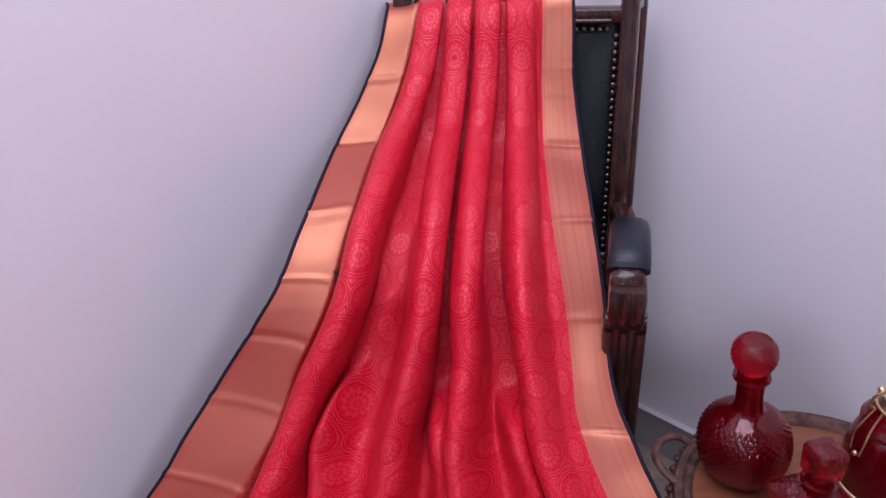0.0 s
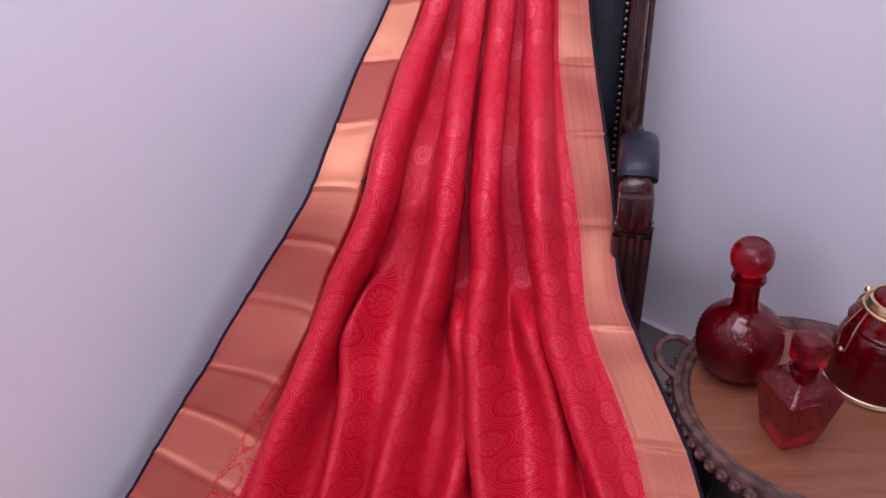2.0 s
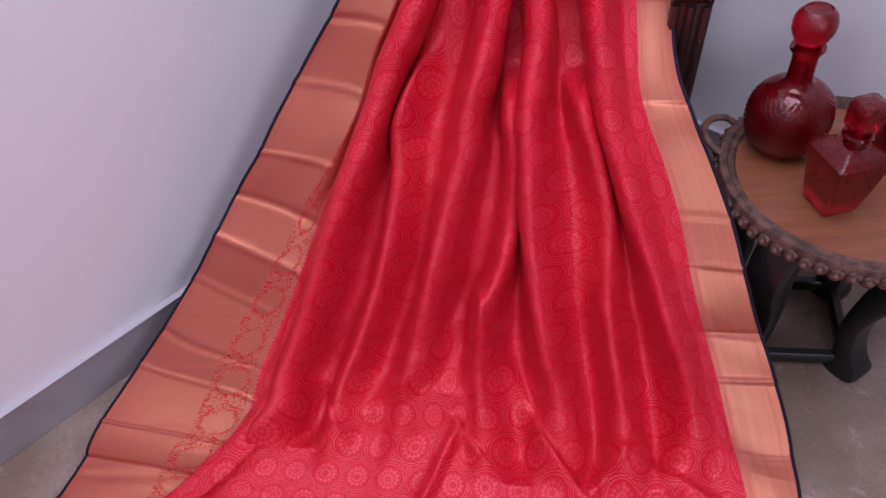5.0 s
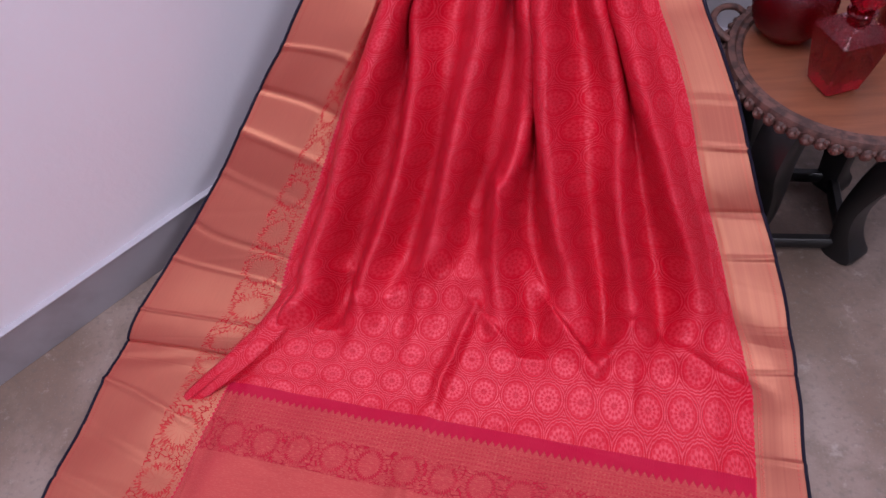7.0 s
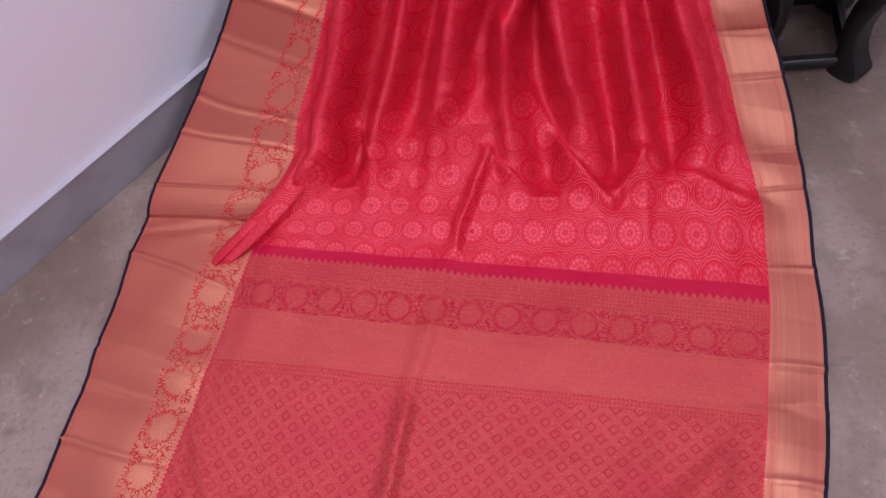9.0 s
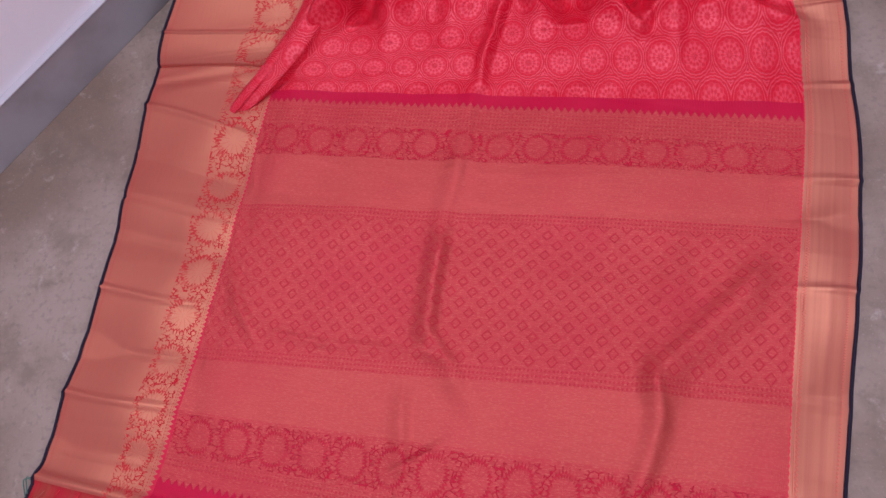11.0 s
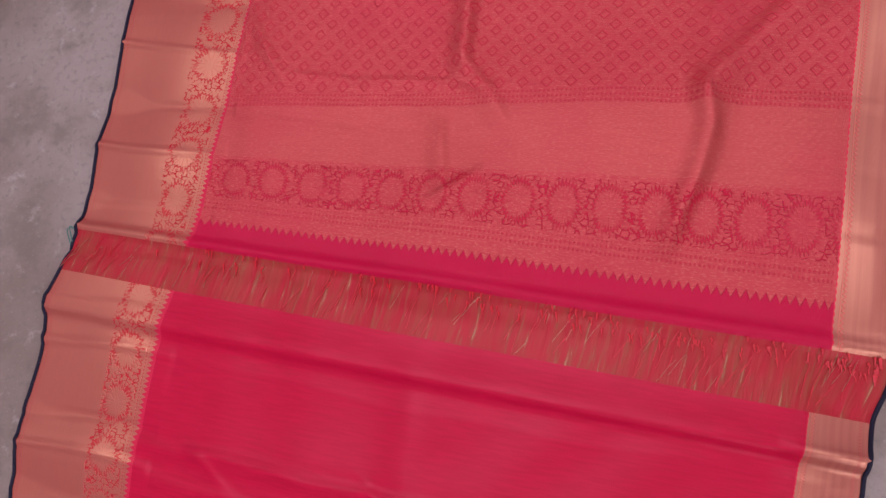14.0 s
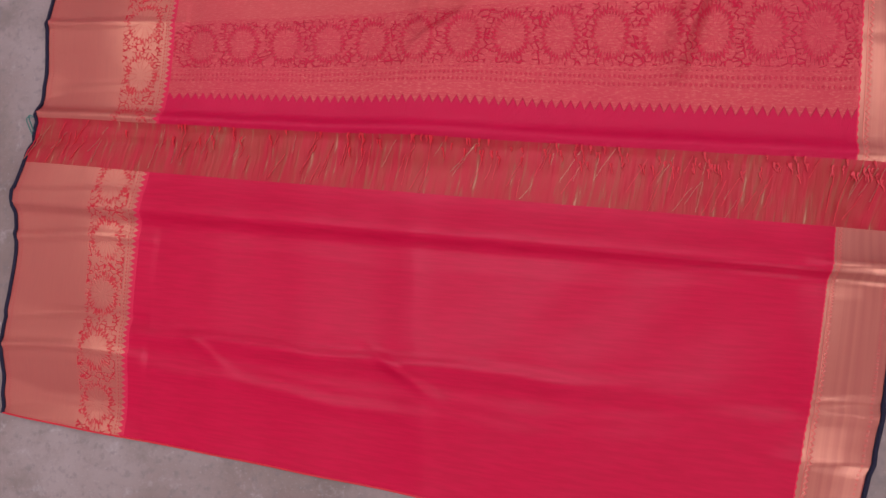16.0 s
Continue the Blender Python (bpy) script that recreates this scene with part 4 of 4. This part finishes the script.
spots = [(s * 0.164, 0.565 + 0.0125 * k) for s in (-1, 1) for k in range(29)] + [(-0.15 + 0.0125 * k, 0.926) for k in range(25)]
for x, z in spots:
    ob = new("stud", stud_mesh)
    ob.location = (x, back_y(z) - 0.006, z)
    ob.parent = back_pad

bm = bmesh.new()
box(bm, (-HALF + 0.01, -0.40, 0.36), (HALF - 0.01, -0.09, 0.415), 0.008)
chair_part("seat_frame", bm, mahogany)
bm = bmesh.new()
box(bm, (-HALF + 0.02, -0.395, 0.415), (HALF - 0.02, -0.10, 0.46), 0.018)
chair_part("seat", bm, leather, "padded black leather seat")
for side in (-1, 1):
    x = side * 0.202
    bm = bmesh.new()
    arm = smooth_line([(side * 0.187, -0.06, 0.636), (x, -0.17, 0.642), (x, -0.28, 0.674), (x, -0.350, 0.673), (x, -0.380, 0.660)], 6)
    sweep(bm, arm, lambda t: 0.019 + 0.006 * bell(t - 0.9, 0.15), lambda t: 0.014 + 0.009 * bell(t - 0.85, 0.15), 12, Vector((0, 0, 1)), 0.6)
    # the carved scroll block under the pad's end
    box(bm, (x - 0.024, -0.408, 0.618), (x + 0.026, -0.360, 0.674), 0.010)
    for off in (-0.0165, 0.0, 0.0165):
        sweep(bm, smooth_line([(x + off, -0.402, 0.672), (x + off, -0.409, 0.650), (x + off, -0.406, 0.628), (x + off, -0.394, 0.618)], 4), 0.0068, 0.006, 8, Vector((0, 1, 0)))
    sweep(bm, [Vector((x - 0.026, -0.392, 0.620)), Vector((x + 0.001, -0.392, 0.620)), Vector((x + 0.028, -0.392, 0.620))], 0.012, 0.012, 12)
    rest = chair_part("armrest", bm, mahogany, "carved mahogany armrest with a scrolled end")
    bm = bmesh.new()
    sweep(bm, smooth_line([(x, -0.225, 0.676), (x, -0.26, 0.692), (x, -0.30, 0.699), (x, -0.345, 0.694), (x, -0.364, 0.682)], 6), 0.029, lambda t: 0.019 - 0.004 * abs(2 * t - 1) ** 3, 14, Vector((0, 0, 1)), 0.75)
    part("arm_pad", bm, leather, rest, "black leather arm pad")
    bm = bmesh.new()
    post = smooth_line([(x, -0.376, 0.618), (x, -0.370, 0.54), (x, -0.364, 0.46), (x, -0.360, 0.40), (x, -0.362, 0.30), (x, -0.375, 0.12), (x, -0.38, 0.0)], 6)
    sweep(bm, post, 0.0300, 0.018, 14, Vector((0, 1, 0)), 0.55)
    for off in (-0.021, 0.0, 0.021):
        sweep(bm, [Vector((q.x + off, q.y - 0.0165, q.z)) for q in post[1:20]], 0.0080, 0.009, 8, Vector((0, 1, 0)))
    for off in (-0.021, 0.021):
        ball(bm, (x + off, -0.392, 0.548), 0.0045, 8)
    chair_part("arm_post", bm, fluted_wood, "fluted mahogany front post")

# ---- the tray table ----
TC = Vector((0.512, 0.745, 0.0))
TOP = 0.367
table = empty("tray_table", Matrix.Translation(TC), "low round carved wooden tray table on a black stand", "table")
R_TRAY = 0.2


def table_part(name, bm, material, label="", parent=None):
    ob = part(name, bm, material, None, label)
    ob.parent = parent or table
    return ob


bm = bmesh.new()
lathe(bm, [(0.0005, TOP - 0.02), (R_TRAY - 0.012, TOP - 0.02), (R_TRAY - 0.012, TOP), (R_TRAY - 0.03, TOP), (0.0005, TOP)], 96)
tray = table_part("tray_top", bm, tray_wood, "worn reddish brown wooden tray top")
bm = bmesh.new()
lathe(bm, [(R_TRAY - 0.024, TOP + 0.001), (R_TRAY - 0.020, TOP + 0.006), (R_TRAY - 0.013, TOP + 0.005), (R_TRAY - 0.009, TOP + 0.009), (R_TRAY + 0.001, TOP + 0.008),
           (R_TRAY + 0.005, TOP - 0.001), (R_TRAY + 0.001, TOP - 0.018), (R_TRAY - 0.01, TOP - 0.022), (R_TRAY - 0.018, TOP - 0.012)], 120,
      lambda a, k: 0.0018 * math.sin(a * 60) if k in (4, 5, 6) else 0.0, True)
rim = table_part("rim", bm, rim_wood, "dark carved rim of the tray")
knob = bmesh.new()
ball(knob, (0, 0, 0), 0.0105, 10, (1.0, 0.7, 1.15))
ball(knob, (0.0, -0.005, 0.002), 0.0055, 8)
ball(knob, (0.006, -0.003, 0.008), 0.0045, 6)
knob_mesh = bpy.data.meshes.new("carved_lobe")
knob.to_mesh(knob_mesh)
knob.free()
knob_mesh.materials.append(rim_wood)
knob_mesh.polygons.foreach_set("use_smooth", [True] * len(knob_mesh.polygons))
for k in range(62):
    a = TAU * k / 62
    ob = new("carved_lobe", knob_mesh)
    ob.location = (math.cos(a) * (R_TRAY + 0.003), math.sin(a) * (R_TRAY + 0.003), TOP - 0.0115 + 0.002 * (k % 2))
    ob.rotation_euler = (0.2 * random.random(), 0.2 * random.random(), a + math.pi / 2)
    ob.parent = rim
for a in (150, -30):
    bm = bmesh.new()
    m = pose(0, 0, 0, 0, 0, a)
    line = [m @ Vector(q) for q in ((R_TRAY - 0.004, -0.042, TOP + 0.006), (R_TRAY + 0.012, -0.040, TOP + 0.014), (R_TRAY + 0.030, -0.024, TOP + 0.018), (R_TRAY + 0.036, 0, TOP + 0.018), (R_TRAY + 0.030, 0.024, TOP + 0.018), (R_TRAY + 0.012, 0.040, TOP + 0.014), (R_TRAY - 0.004, 0.042, TOP + 0.006))]
    sweep(bm, smooth_line(line, 5), 0.006, 0.0055, 10)
    table_part("handle", bm, rim_wood, "bent brown wooden handle")
legs = [(-0.112, -0.088), (0.068, -0.100), (0.096, 0.068), (-0.105, 0.085)]
for x, y in legs:
    bm = bmesh.new()
    d = Vector((x, y, 0)).normalized()
    f = Vector((x, y, 0))
    line = [f + d * o + Vector((0, 0, z)) for o, z in ((0.010, 0.0), (0.004, 0.025), (-0.008, 0.07), (-0.012, 0.12), (0.0, 0.19), (0.018, 0.25), (0.016, 0.30), (0.0, TOP - 0.021))]
    sweep(bm, smooth_line(line, 5), lambda t: 0.022 + 0.010 * bell(t - 0.0, 0.12) + 0.012 * t, lambda t: 0.017 + 0.016 * bell(t - 0.06, 0.12) + 0.016 * bell(t - 0.8, 0.25), 12, d, 0.4)
    table_part("leg", bm, black_wood, "black lacquered curved leg")
for (xa, ya), (xb, yb) in zip(legs, legs[1:] + legs[:1]):
    bm = bmesh.new()
    sweep(bm, [Vector((xa, ya, 0.022)), Vector(((xa + xb) / 2, (ya + yb) / 2, 0.022)), Vector((xb, yb, 0.022))], 0.010, 0.014, 8, Vector((0, 0, 1)), 0.5)
    table_part("stretcher", bm, black_wood)

# ---- the red glass on the tray ----
GLASS_Z = TOP + 0.0006


def arc(points, n=5):
    return [(max(q.x, 0.0004), q.z) for q in smooth_line([(r, 0, z) for r, z in points], n)]


def vessel(profile, wall):
    """Outer and inner skin of a turned glass body, open at the top."""
    inner = [(max(r - wall, 0.0004), max(z, profile[0][1] + wall * 1.5)) for r, z in profile[::-1]]
    return profile + inner


decanter = empty("decanter", pose(0.420, 0.826, GLASS_Z + 0.0014, 0, -3.2, 0), "round ruby red glass decanter with diamond pattern and ball stopper", "decanter")
bm = bmesh.new()
outer = arc([(0.0005, 0.0), (0.032, 0.0), (0.040, 0.004), (0.056, 0.026), (0.0625, 0.056), (0.058, 0.088), (0.042, 0.110), (0.0235, 0.121), (0.0190, 0.133), (0.0180, 0.158), (0.0190, 0.176)], 14)


def studded(a, k):
    if k >= len(outer):
        return 0.0
    z = outer[k][1]
    if not 0.014 < z < 0.114:
        return 0.0
    fade = min(1.0, (z - 0.014) / 0.012, (0.114 - z) / 0.010)
    s = z * 310
    return 0.0020 * fade * abs(math.cos(a * 18 + s) * math.cos(a * 18 - s))


lathe(bm, vessel(outer, 0.0035), 288, studded)
ob = part("body", bm, ruby, None)
ob.parent = decanter
bm = bmesh.new()
lathe(bm, [(0.0185, 0.174), (0.0225, 0.1745), (0.0245, 0.178), (0.0238, 0.1815), (0.0185, 0.182)], 48, None, True)
ob = part("lip", bm, ruby, None)
ob.parent = decanter
bm = bmesh.new()
top = arc([(0.0005, 0.162), (0.0125, 0.163), (0.014, 0.178), (0.0150, 0.187), (0.0215, 0.193), (0.0285, 0.210), (0.0275, 0.227), (0.0205, 0.238), (0.0180, 0.239), (0.0160, 0.2365), (0.0005, 0.2355)], 12)
lathe(bm, top, 192, lambda a, k: 0.0010 * abs(math.cos(a * 12 + top[k][1] * 370) * math.cos(a * 12 - top[k][1] * 370)) if 0.194 < top[k][1] < 0.238 else 0.0)
ob = part("stopper", bm, ruby, None, "ball stopper with small diamonds")
ob.parent = decanter


def squared(bm, rows, cut=0.22):
    """A stack of square rings with cut corners: half side, height."""
    rings = []
    for h, z in rows:
        c = h * cut
        ring = [bm.verts.new((x, y, z)) for x, y in ((h, -h + c), (h, h - c), (h - c, h), (-h + c, h), (-h, h - c), (-h, -h + c), (-h + c, -h), (h - c, -h))]
        rings.append(ring)
    for a, b in zip(rings, rings[1:]):
        for i in range(8):
            j = (i + 1) % 8
            bm.faces.new((a[i], a[j], b[j], b[i]))
    bm.faces.new(rings[0][::-1])
    bm.faces.new(rings[-1])


bottle = empty("square_bottle", pose(0.452, 0.692, GLASS_Z + 0.0006, 0, -1.5, 14) @ Matrix.Diagonal((1.04, 1.04, 1.18, 1)), "square tapered ruby red cut glass bottle with faceted stopper", "bottle")
bm = bmesh.new()
squared(bm, [(0.021, 0.0), (0.026, 0.003), (0.031, 0.030), (0.035, 0.058), (0.0385, 0.080), (0.0385, 0.083), (0.031, 0.089), (0.016, 0.097)], 0.10)
body = part("body", bm, cut_ruby, None, smooth=False)
body.parent = bottle
bm = bmesh.new()
lathe(bm, [(0.0152, 0.0965), (0.0150, 0.104), (0.0190, 0.1065), (0.0200, 0.1095), (0.0185, 0.1125), (0.0145, 0.1135), (0.0115, 0.112), (0.0115, 0.097)], 32, None, True)
ob = part("neck", bm, ruby, None)
ob.parent = bottle
bm = bmesh.new()
squared(bm, [(0.0105, 0.100), (0.0115, 0.1145), (0.0150, 0.118), (0.0180, 0.123), (0.0190, 0.148), (0.0160, 0.154), (0.006, 0.157)], 0.25)
ob = part("stopper", bm, cut_ruby, None, "faceted glass stopper", smooth=False)
ob.parent = bottle
# small cut hollows on the bottle's flanks
bm = bmesh.new()
for face in range(4):
    m = pose(0, 0, 0, 0, 0, 90 * face)
    for k in range(14):
        z = 0.012 + 0.062 * random.random()
        x = (random.random() - 0.5) * 0.046
        ball(bm, m @ Vector((x, -(0.0265 + (z - 0.003) * 0.152), z)), 0.0020, 6)
ob = part("cut_points", bm, ruby, None, "small cut points")
ob["kind"] = "stuff"
ob.parent = bottle

jar = empty("lidded_jar", Matrix.Translation((0.618, 0.798, GLASS_Z)), "ruby red glass jar with brass rings, wire clasp and domed lid", "jar")
bm = bmesh.new()
lathe(bm, vessel(arc([(0.0005, 0.004), (0.060, 0.004), (0.068, 0.010), (0.0685, 0.040), (0.0655, 0.070), (0.0575, 0.098), (0.050, 0.106), (0.050, 0.112)], 5), 0.0035), 72)
ob = part("body", bm, ruby, None)
ob.parent = jar
for r, z, name in ((0.070, 0.004, "foot_ring"), (0.0705, 0.008, "foot_ring"), (0.0445, 0.140, "lid_ring"), (0.0415, 0.147, "lid_ring")):
    bm = bmesh.new()
    lathe(bm, [(r + 0.0022 * math.cos(TAU * k / 8), z + 0.0022 * math.sin(TAU * k / 8)) for k in range(8)], 64, None, True)
    ob = part(name, bm, brass, None, "thin brass ring")
    ob.parent = jar
bm = bmesh.new()
lathe(bm, arc([(0.0005, 0.110), (0.054, 0.110), (0.056, 0.115), (0.0525, 0.120), (0.0525, 0.123), (0.049, 0.130), (0.0445, 0.136), (0.0435, 0.140), (0.0005, 0.140)], 4), 64)
lid = part("lid", bm, ruby, None, "stepped ruby glass lid")
lid.parent = jar
bm = bmesh.new()
lathe(bm, arc([(0.0005, 0.140), (0.0335, 0.141), (0.0340, 0.150), (0.030, 0.158), (0.020, 0.163), (0.0005, 0.164)], 5), 48)
ob = part("dome", bm, ruby, None, "small ruby glass dome")
ob.parent = lid
bm = bmesh.new()
lathe(bm, [(0.0345, 0.138), (0.0440, 0.1385), (0.0430, 0.150), (0.0400, 0.1545), (0.0355, 0.1545)], 56, None, True)
ob = part("collar", bm, brass, None, "broad brass collar")
ob.parent = lid
bm = bmesh.new()
lathe(bm, arc([(0.0005, 0.1630), (0.0125, 0.1632), (0.0135, 0.167), (0.0075, 0.171), (0.0065, 0.175), (0.0105, 0.180), (0.0085, 0.188), (0.0005, 0.190)], 4), 40)
ob = part("knob", bm, brass, None, "small turned brass knob")
ob.parent = lid
bm = bmesh.new()
side = pose(0, 0, 0, 0, 0, 186)
for y in (-0.009, 0.009):
    sweep(bm, smooth_line([side @ Vector(q) for q in ((0.067, y, 0.072), (0.066, y * 1.3, 0.098), (0.0605, y, 0.118), (0.050, y * 0.7, 0.142))], 5), 0.0013, None, 8)
sweep(bm, smooth_line([side @ Vector(q) for q in ((0.052, -0.006, 0.142), (0.062, -0.004, 0.150), (0.064, 0, 0.166), (0.060, 0.004, 0.178), (0.052, 0.003, 0.181), (0.050, -0.002, 0.172), (0.058, -0.004, 0.166))], 5), 0.0018, None, 8)
ball(bm, side @ Vector((0.056, 0, 0.180)), 0.0052, 10)
ball(bm, side @ Vector((0.066, 0, 0.070)), 0.004, 8)
ob = part("clasp", bm, brass, None, "bent brass wire clasp")
ob.parent = jar
